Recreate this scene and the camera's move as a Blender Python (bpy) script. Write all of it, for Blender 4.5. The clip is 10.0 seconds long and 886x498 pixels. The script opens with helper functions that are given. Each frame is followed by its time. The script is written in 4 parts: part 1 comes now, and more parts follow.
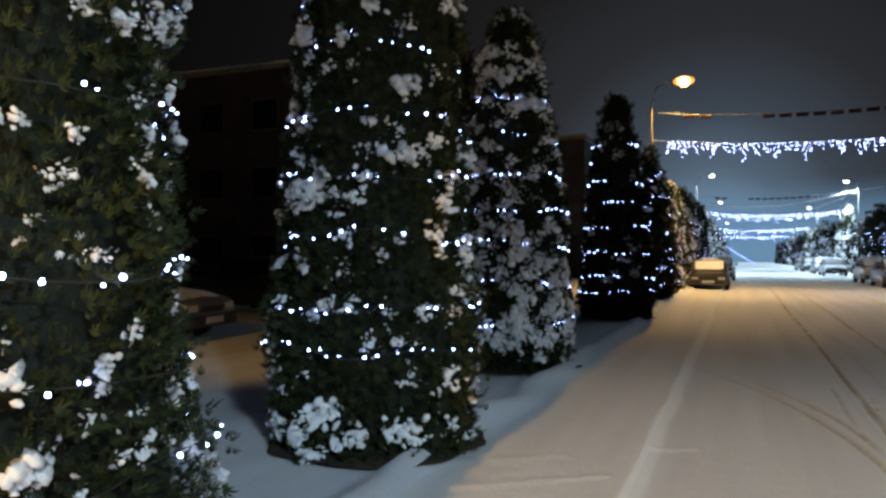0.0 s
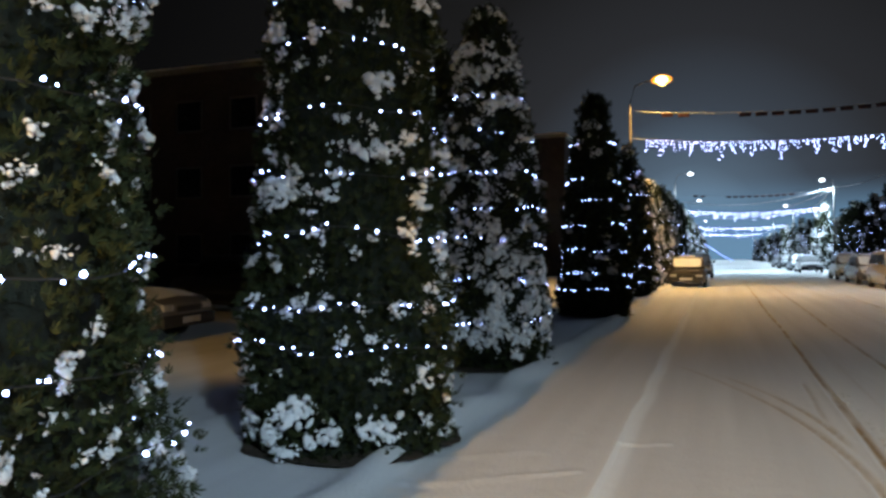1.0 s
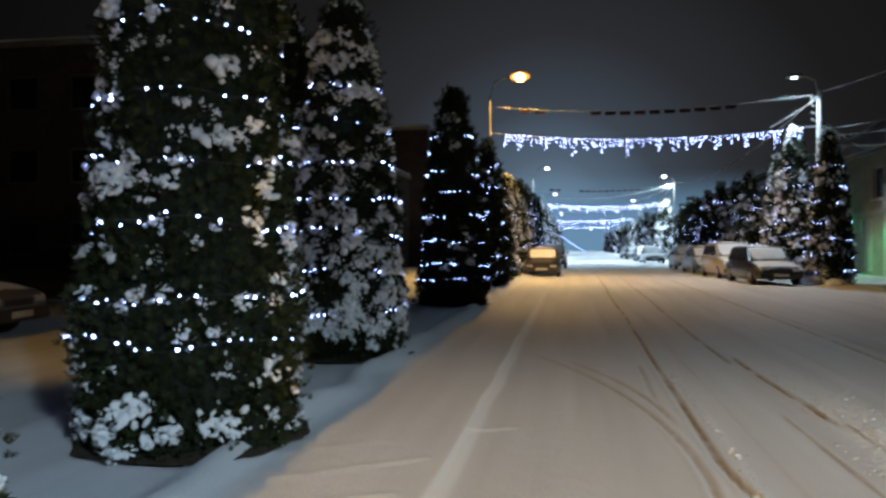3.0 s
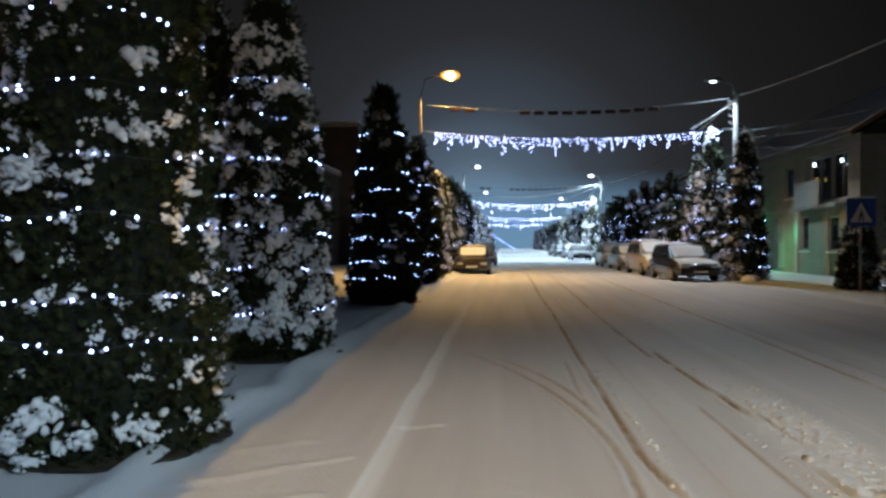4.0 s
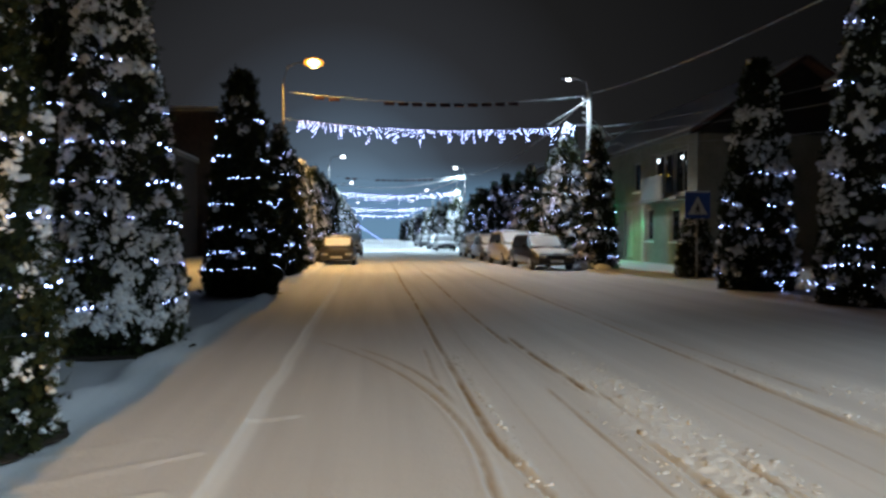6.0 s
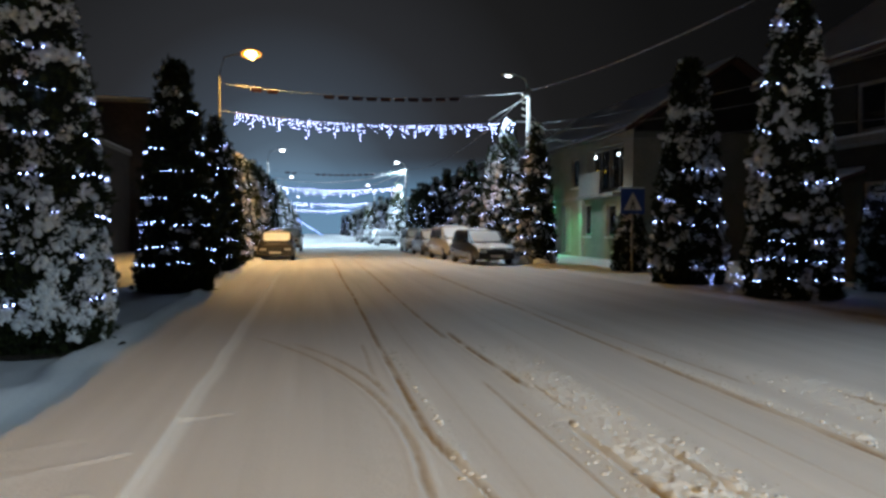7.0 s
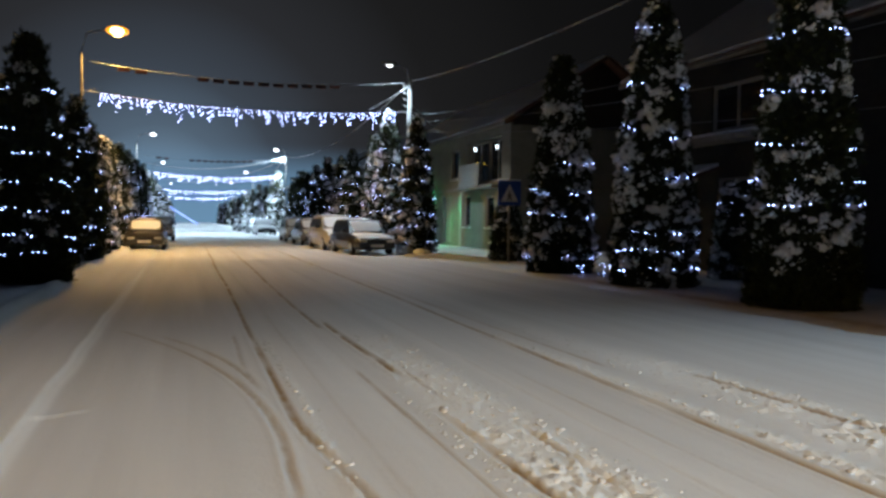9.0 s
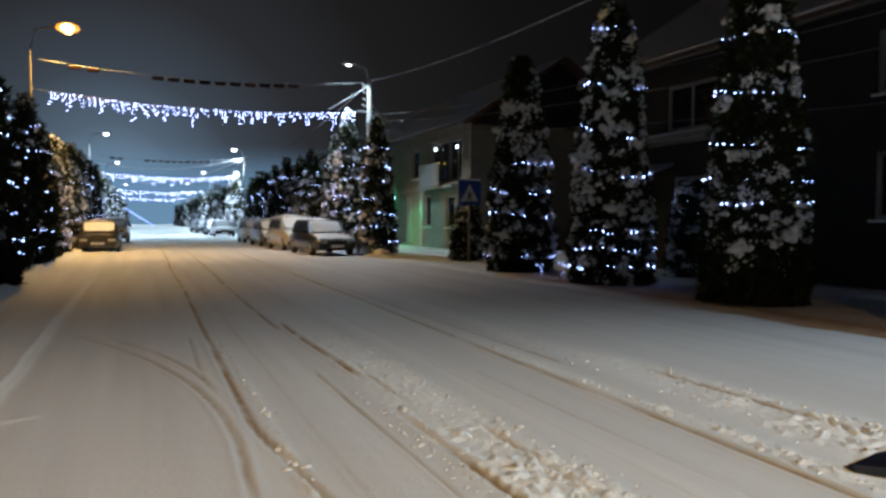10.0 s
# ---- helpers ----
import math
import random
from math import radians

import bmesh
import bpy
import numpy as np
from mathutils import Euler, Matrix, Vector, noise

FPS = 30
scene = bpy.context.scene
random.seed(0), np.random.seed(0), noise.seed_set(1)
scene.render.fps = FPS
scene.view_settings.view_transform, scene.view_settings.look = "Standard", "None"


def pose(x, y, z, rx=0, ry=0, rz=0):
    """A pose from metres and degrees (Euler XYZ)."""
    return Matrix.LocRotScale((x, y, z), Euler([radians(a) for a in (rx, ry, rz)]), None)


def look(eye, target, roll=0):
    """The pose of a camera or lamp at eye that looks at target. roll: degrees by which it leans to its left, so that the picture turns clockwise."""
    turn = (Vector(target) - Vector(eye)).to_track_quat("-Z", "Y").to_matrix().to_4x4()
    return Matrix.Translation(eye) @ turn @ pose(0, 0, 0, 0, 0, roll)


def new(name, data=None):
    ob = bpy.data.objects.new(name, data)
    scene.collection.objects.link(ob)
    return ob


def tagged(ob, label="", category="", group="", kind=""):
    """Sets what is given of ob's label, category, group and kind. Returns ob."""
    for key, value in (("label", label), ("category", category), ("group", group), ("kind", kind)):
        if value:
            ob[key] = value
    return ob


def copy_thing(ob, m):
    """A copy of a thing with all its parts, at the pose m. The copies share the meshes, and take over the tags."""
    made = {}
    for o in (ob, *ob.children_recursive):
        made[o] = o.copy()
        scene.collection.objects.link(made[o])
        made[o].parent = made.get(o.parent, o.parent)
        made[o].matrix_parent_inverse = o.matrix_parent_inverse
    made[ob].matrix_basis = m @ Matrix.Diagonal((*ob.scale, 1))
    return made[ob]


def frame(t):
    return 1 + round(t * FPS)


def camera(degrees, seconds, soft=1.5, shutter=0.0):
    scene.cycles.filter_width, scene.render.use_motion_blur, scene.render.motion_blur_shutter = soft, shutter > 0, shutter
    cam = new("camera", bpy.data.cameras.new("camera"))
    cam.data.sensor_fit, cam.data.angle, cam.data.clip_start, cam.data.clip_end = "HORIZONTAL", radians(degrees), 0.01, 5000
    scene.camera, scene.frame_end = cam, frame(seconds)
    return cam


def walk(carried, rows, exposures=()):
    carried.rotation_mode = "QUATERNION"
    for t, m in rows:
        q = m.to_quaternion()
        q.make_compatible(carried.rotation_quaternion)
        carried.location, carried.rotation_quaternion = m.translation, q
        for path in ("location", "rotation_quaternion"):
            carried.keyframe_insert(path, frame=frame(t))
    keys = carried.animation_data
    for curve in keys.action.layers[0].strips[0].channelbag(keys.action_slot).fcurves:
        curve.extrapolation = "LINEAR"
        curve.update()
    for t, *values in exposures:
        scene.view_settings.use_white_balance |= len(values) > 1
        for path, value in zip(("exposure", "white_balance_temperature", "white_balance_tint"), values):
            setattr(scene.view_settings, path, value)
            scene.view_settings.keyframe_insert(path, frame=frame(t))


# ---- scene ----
cam = camera(62.0, 10.0, soft=2.8, shutter=0.4)
PATH = [
    (0, (0.327, -0.344, 1.402), (-0.416, 1.513, 1.425), 0.1),
    (0.5, (0.347, -0.342, 1.396), (-0.389, 1.518, 1.419), -0.0),
    (1, (0.378, -0.332, 1.394), (-0.318, 1.543, 1.413), -0.1),
    (1.5, (0.399, -0.307, 1.396), (-0.236, 1.589, 1.406), -0.2),
    (2, (0.42, -0.299, 1.393), (-0.138, 1.621, 1.397), -0.3),
    (2.5, (0.453, -0.307, 1.392), (0.005, 1.642, 1.39), -0.1),
    (4, (0.515, -0.304, 1.391), (0.355, 1.689, 1.379), -0.0),
    (4.5, (0.535, -0.309, 1.387), (0.469, 1.69, 1.37), 0.0),
    (5, (0.558, -0.307, 1.384), (0.581, 1.692, 1.361), -0.0),
    (5.5, (0.575, -0.315, 1.381), (0.689, 1.682, 1.351), 0.0),
    (7, (0.64, -0.329, 1.376), (0.996, 1.638, 1.326), 0.1),
    (7.5, (0.662, -0.324, 1.369), (1.094, 1.627, 1.313), 0.1),
    (8, (0.68, -0.336, 1.369), (1.195, 1.595, 1.305), 0.4),
    (8.5, (0.692, -0.356, 1.37), (1.286, 1.552, 1.299), 0.6),
    (9, (0.712, -0.366, 1.369), (1.375, 1.519, 1.294), 0.6),
    (9.5, (0.725, -0.38, 1.369), (1.45, 1.482, 1.293), 0.4),
    (10, (0.738, -0.369, 1.362), (1.499, 1.479, 1.288), 0.3),
]
walk(cam, [(t, look(eye, target, roll)) for t, eye, target, roll in PATH])

# ---- world and lights ----
world = bpy.data.worlds.new("world")
scene.world = world
world.use_nodes = True
wn, wl = world.node_tree.nodes, world.node_tree.links
wn.clear()
w_out, w_bg = wn.new("ShaderNodeOutputWorld"), wn.new("ShaderNodeBackground")
w_co, w_dot, w_ramp = wn.new("ShaderNodeTexCoord"), wn.new("ShaderNodeVectorMath"), wn.new("ShaderNodeValToRGB")
w_dot.operation, w_dot.inputs[1].default_value = "DOT_PRODUCT", Vector((-0.03, 1.0, 0.03)).normalized()
wl.new(w_co.outputs["Generated"], w_dot.inputs[0])
wl.new(w_dot.outputs["Value"], w_ramp.inputs[0])
wl.new(w_ramp.outputs[0], w_bg.inputs["Color"])
wl.new(w_bg.outputs[0], w_out.inputs["Surface"])
# snow-hazy night sky, brighter towards the lit far end of the street
SKY = [(0.0, (0.0028, 0.0028, 0.003)), (0.75, (0.0034, 0.0034, 0.0036)), (0.86, (0.0062, 0.0062, 0.0064)), (0.93, (0.0115, 0.0115, 0.012)), (0.97, (0.024, 0.0255, 0.0295)), (0.988, (0.044, 0.056, 0.074)), (0.9965, (0.085, 0.125, 0.175)), (1.0, (0.14, 0.22, 0.31))]
w_ramp.color_ramp.elements[0].position, w_ramp.color_ramp.elements[1].position = 0.0, 1.0
for at, colour in SKY[1:-1]:
    w_ramp.color_ramp.elements.new(at).color = (*colour, 1)
w_ramp.color_ramp.elements[0].color, w_ramp.color_ramp.elements[-1].color = (*SKY[0][1], 1), (*SKY[-1][1], 1)
w_bg.inputs["Strength"].default_value = 1.0


def lamp_light(name, place, watts, colour, radius=0.12, cone=160, lean=0):
    d = bpy.data.lights.new(name, "SPOT")
    d.energy, d.color, d.shadow_soft_size = watts, colour, radius
    d.spot_size, d.spot_blend = radians(cone), 0.25
    ob = new(name, d)
    ob.location, ob.rotation_euler = place, (0, radians(lean), 0)
    return ob


SODIUM, LED = (1.0, 0.59, 0.17), (0.62, 0.84, 1.0)
# street lamps: side of the road, along the road, height of the head, watts, colour
LAMPS = [
    ("left", 31.4, 8.65, 3700, SODIUM),
    ("right", 31.7, 8.3, 1350, LED),
    ("left", 67.0, 8.5, 6500, LED),
    ("right", 74.5, 8.3, 8500, LED),
    ("left", 100.0, 8.5, 7000, LED),
    ("right", 112.0, 8.3, 7000, LED),
    ("left", 160.0, 8.5, 7000, LED),
    ("right", 150.0, 8.5, 9000, LED),
    ("left", 215.0, 8.5, 9000, LED),
    ("right", 215.0, 8.5, 9000, LED),
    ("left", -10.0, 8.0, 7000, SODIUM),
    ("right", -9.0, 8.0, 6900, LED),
]
LEFT_POST, RIGHT_POST = -3.0, 10.33
HEAD_U = {"left": -1.72, "right": 9.38}
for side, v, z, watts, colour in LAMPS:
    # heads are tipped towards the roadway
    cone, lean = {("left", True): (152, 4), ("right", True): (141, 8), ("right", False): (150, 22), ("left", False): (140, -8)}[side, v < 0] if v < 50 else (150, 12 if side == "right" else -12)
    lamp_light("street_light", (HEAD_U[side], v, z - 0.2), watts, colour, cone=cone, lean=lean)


# ---- materials ----
def material(name, rough=0.6, metal=0.0):
    m = bpy.data.materials.new(name)
    m.use_nodes = True
    n, l = m.node_tree.nodes, m.node_tree.links
    b = n["Principled BSDF"]
    b.inputs["Roughness"].default_value, b.inputs["Metallic"].default_value = rough, metal
    return m, n, l, b


def noisy(name, a, b_col, scale, rough=0.6, metal=0.0, bump=0.0, bump_scale=None, coords="Object", second=None):
    """Two colours mixed by noise at two scales, with a fine bump."""
    m, n, l, b = material(name, rough, metal)
    co = n.new("ShaderNodeTexCoord")
    t1, t2 = n.new("ShaderNodeTexNoise"), n.new("ShaderNodeTexNoise")
    t1.inputs["Scale"].default_value, t1.inputs["Detail"].default_value = scale, 5
    t2.inputs["Scale"].default_value, t2.inputs["Detail"].default_value = second or scale * 7, 6
    for t in (t1, t2):
        l.new(co.outputs[coords], t.inputs["Vector"])
    mean = n.new("ShaderNodeMath")
    mean.operation = "ADD"
    l.new(t1.outputs["Fac"], mean.inputs[0])
    l.new(t2.outputs["Fac"], mean.inputs[1])
    ramp = n.new("ShaderNodeValToRGB")
    half = n.new("ShaderNodeMath")
    half.operation, half.inputs[1].default_value = "MULTIPLY", 0.5
    l.new(mean.outputs[0], half.inputs[0])
    l.new(half.outputs[0], ramp.inputs[0])
    ramp.color_ramp.elements[0].position, ramp.color_ramp.elements[0].color = 0.36, (*a, 1)
    ramp.color_ramp.elements[1].position, ramp.color_ramp.elements[1].color = 0.64, (*b_col, 1)
    l.new(ramp.outputs[0], b.inputs["Base Color"])
    if bump:
        t3, bp = n.new("ShaderNodeTexNoise"), n.new("ShaderNodeBump")
        t3.inputs["Scale"].default_value, t3.inputs["Detail"].default_value = bump_scale or scale * 10, 6
        l.new(co.outputs[coords], t3.inputs["Vector"])
        l.new(t3.outputs["Fac"], bp.inputs["Height"])
        bp.inputs["Strength"].default_value, bp.inputs["Distance"].default_value = bump, 0.02
        l.new(bp.outputs[0], b.inputs["Normal"])
    return m


def glowing(name, colour, strength):
    m, n, l, b = material(name, 0.4)
    b.inputs["Base Color"].default_value = (0.8, 0.8, 0.8, 1)
    b.inputs["Emission Color"].default_value = (*colour, 1)
    b.inputs["Emission Strength"].default_value = strength
    return m


def leafy(name, a, b_col):
    """Foliage whose sprays differ one from another."""
    m, n, l, b = material(name, 0.75)
    geo, ramp = n.new("ShaderNodeNewGeometry"), n.new("ShaderNodeValToRGB")
    l.new(geo.outputs["Random Per Island"], ramp.inputs[0])
    ramp.color_ramp.elements[0].color, ramp.color_ramp.elements[1].color = (*a, 1), (*b_col, 1)
    l.new(ramp.outputs[0], b.inputs["Base Color"])
    b.inputs["Specular IOR Level"].default_value = 0.25
    return m


SNOW = noisy("snow", (0.74, 0.76, 0.8), (0.84, 0.85, 0.87), 3.0, 0.75, bump=0.5, bump_scale=60)
LUMP_SNOW = noisy("clump_snow", (0.76, 0.78, 0.82), (0.86, 0.87, 0.88), 9.0, 0.8, bump=0.4, bump_scale=120)
FOLIAGE = leafy("thuja_foliage", (0.008, 0.014, 0.004), (0.036, 0.044, 0.012))
CORE = noisy("shaded_crown_core", (0.006, 0.01, 0.005), (0.015, 0.02, 0.01), 14, 0.9, bump=0.6)
SOIL = noisy("bare_soil", (0.025, 0.017, 0.011), (0.07, 0.048, 0.03), 12, 0.95, bump=0.8, bump_scale=30)
BARK = noisy("bark", (0.07, 0.045, 0.03), (0.15, 0.1, 0.07), 9, 0.9, bump=0.7)
CONCRETE = noisy("pole_concrete", (0.2, 0.19, 0.18), (0.32, 0.31, 0.29), 6, 0.85, bump=0.4)
# near-black colour that tones down lamplight on poles close to their own heads
DARK_POLE = noisy("dimmed_pole", (0.02, 0.018, 0.016), (0.045, 0.04, 0.035), 6, 0.8, bump=0.3)
STEEL = noisy("grey_steel", (0.18, 0.18, 0.18), (0.32, 0.32, 0.32), 8, 0.45, 0.7, bump=0.1)
WIRE = noisy("wire_sheath", (0.02, 0.02, 0.022), (0.05, 0.05, 0.05), 10, 0.6)
BULB = glowing("bulb_glow", (0.34, 0.46, 1.0), 24.0)
NEAR_BULB = glowing("near_bulb_glow", (0.34, 0.46, 1.0), 34.0)
SODIUM_GLOW, SODIUM_HALO = glowing("sodium_glow", (1.0, 0.62, 0.16), 30.0), glowing("sodium_halo_glow", (1.0, 0.36, 0.006), 1.6)
LED_GLOW = glowing("led_glow", (0.82, 0.92, 1.0), 9.0)


# ---- mesh helpers ----
def thing(name, place=(0, 0, 0), rz=0.0, label="", category="", group="", kind=""):
    ob = new(name)
    ob.matrix_basis = pose(*place, 0, 0, rz)
    return tagged(ob, label, category, group, kind)


def put_mesh(name, mesh, mat, parent=None, label="", smooth=False):
    mesh.materials.clear()
    mesh.materials.append(mat)
    if smooth:
        mesh.shade_smooth()
    ob = new(name, mesh)
    ob.parent = parent
    if label:
        tagged(ob, label)
    return ob


def part(name, bm, mat, parent=None, label="", smooth=False):
    mesh = bpy.data.meshes.new(name)
    bm.to_mesh(mesh)
    bm.free()
    return put_mesh(name, mesh, mat, parent, label, smooth)


def arrays(name, verts, faces, mat, parent=None, label="", smooth=False):
    """One mesh from an array of places and an array of triangles or quads."""
    mesh = bpy.data.meshes.new(name)
    verts, faces = np.asarray(verts, np.float32), np.asarray(faces, np.int32)
    k = faces.shape[1]
    mesh.vertices.add(len(verts))
    mesh.vertices.foreach_set("co", verts.ravel())
    mesh.loops.add(faces.size)
    mesh.loops.foreach_set("vertex_index", faces.ravel())
    mesh.polygons.add(len(faces))
    mesh.polygons.foreach_set("loop_start", np.arange(0, faces.size, k, dtype=np.int32))
    mesh.update(calc_edges=True)
    mesh.validate()
    return put_mesh(name, mesh, mat, parent, label, smooth)


def box(bm, x0, x1, y0, y1, z0, z1, bevel=0.0):
    r = bmesh.ops.create_cube(bm, size=1.0, matrix=Matrix.LocRotScale(((x0 + x1) / 2, (y0 + y1) / 2, (z0 + z1) / 2), None, (x1 - x0, y1 - y0, z1 - z0)))
    if bevel:
        edges = list({e for v in r["verts"] for e in v.link_edges})
        bmesh.ops.bevel(bm, geom=edges, offset=bevel, segments=2, affect="EDGES", profile=0.5)
    return bm


def boxes(*sizes, bevel=0.0):
    bm = bmesh.new()
    for s in sizes:
        box(bm, *s, bevel=bevel)
    return bm


def tube(points, radii, sides=10, bm=None):
    """A round bar along points, with a radius at each."""
    bm = bm or bmesh.new()
    pts = [Vector(p) for p in points]
    rings = []
    for i, p in enumerate(pts):
        d = (pts[min(i + 1, len(pts) - 1)] - pts[max(i - 1, 0)]).normalized()
        side = d.cross(Vector((0, 0, 1)) if abs(d.z) < 0.9 else Vector((1, 0, 0))).normalized()
        up = side.cross(d)
        r = radii[i] if isinstance(radii, (list, tuple)) else radii
        rings.append([bm.verts.new(p + r * (math.cos(a) * side + math.sin(a) * up)) for a in (2 * math.pi * k / sides for k in range(sides))])
    for a, b in zip(rings, rings[1:]):
        for k in range(sides):
            bm.faces.new((a[k], a[(k + 1) % sides], b[(k + 1) % sides], b[k]))
    bm.faces.new(rings[0][::-1])
    bm.faces.new(rings[-1])
    return bm


def turns(rng, n):
    """n random turn matrices."""
    q = rng.normal(size=(n, 4))
    q /= np.linalg.norm(q, axis=1, keepdims=True)
    w, x, y, z = q.T
    return np.stack([1 - 2 * (y * y + z * z), 2 * (x * y - z * w), 2 * (x * z + y * w), 2 * (x * y + z * w), 1 - 2 * (x * x + z * z), 2 * (y * z - x * w),
                     2 * (x * z - y * w), 2 * (y * z + x * w), 1 - 2 * (x * x + y * y)], 1).reshape(n, 3, 3)


def scatter(template_v, template_f, mats, places):
    """Copies of a template, each with its 3x3 matrix and its place, as arrays."""
    v = np.einsum("nij,kj->nki", mats, template_v) + places[:, None, :]
    f = template_f[None] + (np.arange(len(places)) * len(template_v))[:, None, None]
    return v.reshape(-1, 3), f.reshape(-1, template_f.shape[1])


def ico(level):
    bm = bmesh.new()
    bmesh.ops.create_icosphere(bm, subdivisions=level, radius=1.0)
    v = np.array([p.co[:] for p in bm.verts])
    f = np.array([[p.index for p in q.verts] for q in bm.faces])
    bm.free()
    return v, f


ICO1 = ico(1)


# ---- ground: one snow-covered sheet with kerbs, banks and wheel ruts ----
def smoothstep(a, b, x):
    t = np.clip((x - a) / (b - a), 0, 1)
    return t * t * (3 - 2 * t)


def wave(x, seed, step):
    """A smooth random wave along x."""
    r = np.random.RandomState(seed)
    n = r.normal(size=400)
    k = np.clip((x + 100) / step, 0, 397)
    i = k.astype(int)
    f = k - i
    f = f * f * (3 - 2 * f)
    return n[i] * (1 - f) + n[i + 1] * f


KERB, BED_L, BED_R = -0.30, -1.5, 9.05
# wheel tracks: place at its near end and how it drifts, width, depth, how bare, from v to v, ragged or clean
RUTS = [(1.43, 0.0085, 0.055, 0.016, 1.0, -40, 45, False), (2.2, 0.014, 0.06, 0.012, 0.75, 8.8, 45, False), (2.49, 0.0, 0.06, 0.016, 0.9, 5.7, 9.7, True), (2.58, 0.0, 0.03, 0.01, 0.5, 4.6, 6.2, True),
        (2.2, 0.0, 0.032, 0.011, 0.6, -40, 6.4, False), (2.44, 0.0, 0.056, 0.016, 1.0, -40, 4.75, True), (2.85, -0.004, 0.052, 0.015, 0.9, -40, 4.35, True), (4.03, 0.018, 0.06, 0.016, 0.95, -40, 45, False),
        (4.52, 0.0, 0.045, 0.012, 0.6, 5.6, 26, False), (5.04, 0.0, 0.065, 0.016, 1.0, 2.75, 5.3, True), (5.0, 0.0, 0.09, 0.02, 0.8, -40, 2.75, True), (3.58, 0.0, 0.03, 0.008, 0.5, -40, 6.0, False),
        (1.23, 0.0, 0.04, 0.008, 0.35, 6.0, 8.9, True), (1.78, 0.004, 0.03, 0.004, 0.12, -40, 30, False), (3.3, 0.01, 0.03, 0.005, 0.12, -40, 40, False), (6.6, 0.03, 0.03, 0.006, 0.0, 3, 7, False)]


def churn_at(u, v):
    """How far the snow is churned up beside the tracks."""
    churn = np.exp(-((u - 2.72) / 0.33) ** 4) * (1 - smoothstep(5.5, 9, v)) + np.exp(-((u - 4.27) / 0.1) ** 2) * (1 - smoothstep(5.5, 9, v)) + 0.9 * np.exp(-((u - 4.95) / 0.38) ** 4) * (1 - smoothstep(5, 7.5, v))
    return churn + 0.6 * np.exp(-((u - 1.53 - 0.02 * (v - 4)) / 0.04) ** 2) * (1 - smoothstep(5.5, 7, v))


def ground_height(u, v):
    z = 0.012 * np.sin(u * 1.3 + 0.4 * np.sin(v * 0.31)) * np.sin(v * 0.23 + 1)
    bare, worn, paleness = np.zeros_like(z), np.zeros_like(z), np.zeros_like(z)
    for k, (at, drift, width, depth, amount, v0, v1, ragged) in enumerate(RUTS):
        mid = at + drift * v + 0.012 * wave(v, 20 + k, 3.5) + 0.006 * wave(v, 120 + k, 0.16)
        if k == 0:
            # the cleanest rut swings out where the car turned
            mid = mid - 0.04 + 0.2 * (1 - smoothstep(2.7, 4.8, v))
        d = np.abs(u - mid)
        on = smoothstep(v0, v0 + 0.4, v) * (1 - smoothstep(v1 - (0.5 if v1 < 20 else 22), v1, v))
        dip = (1 - smoothstep(width * 0.3, width * 0.62, d)) * on
        worn = np.maximum(worn, dip * min(1, 2 * amount))
        rim = np.exp(-((d - width * 0.95) / (width * 0.42)) ** 2) * on
        z = z - 0.9 * depth * dip + 0.6 * depth * rim * (0.6 + 0.5 * wave(v, 60 + k, 0.13))
        # the ragged ones lie broken into patches
        patchy = np.clip(0.8 + 0.8 * wave(v, 40 + k, 0.4) + 0.3 * wave(v, 140 + k, 0.1), 0, 1) if ragged else np.clip(0.85 + 0.4 * wave(v, 40 + k, 0.6), 0, 1)
        bare = np.maximum(bare, dip * amount * patchy)
    # wide smooth bands pressed flat by tyres
    for at, half in ((1.62, 0.1), (3.2, 0.14), (3.78, 0.12), (5.5, 0.16), (2.05, 0.1)):
        z = z - 0.003 * (1 - smoothstep(half * 0.7, half, np.abs(u - at - 0.008 * v))) * (1 - smoothstep(18, 34, v))
    # a pair of curved tracks from the kerb into the roadway
    for u0, bend, start, v0, v1, amount in ((1.28, 0.05, 4.2, 2.8, 9.6, 0.6), (1.29, 0.067, 5.2, 5.4, 9.0, 0.6)):
        past = np.clip(v - start, 0, 6)
        curve = u0 - bend * past ** 2 - 0.045 * np.clip(start - v, 0, 3)
        d = np.abs(u - curve) / np.sqrt(1 + (2 * bend * past) ** 2)
        on = smoothstep(v0, v0 + 0.8, v) * (1 - smoothstep(v1 - 0.7, v1, v))
        dip = (1 - smoothstep(0.01, 0.028, d)) * on
        z = z - 0.012 * dip + 0.012 * np.exp(-((d - 0.05) / 0.018) ** 2) * on * (0.7 + 0.3 * wave(v, 71, 0.2))
        bare = np.maximum(bare, dip * amount * np.clip(0.7 + 0.5 * wave(v, 77, 0.7), 0, 1))
    # pavement with its kerb on one side, planted bed and kerb on both
    edge = KERB + 0.012 * wave(v, 3, 0.9)
    z = z + 0.03 * (1 - smoothstep(edge - 0.02, edge + 0.02, u)) + (0.03 + 0.008 * wave(v, 15, 0.12) + 0.006 * wave(v + 3 * u, 16, 0.05)) * np.exp(-((u - edge - 0.03) / 0.05) ** 2) * (1 - smoothstep(9, 16, v))
    # paler colour along the kerb ridge and over the churned bands
    paleness = np.exp(-((u - edge - 0.03) / 0.07) ** 4) * (1 - smoothstep(14, 24, v)) + 0.7 * np.clip(churn_at(u, v), 0, 1)
    bed = BED_L + 0.05 * wave(v, 8, 0.8)
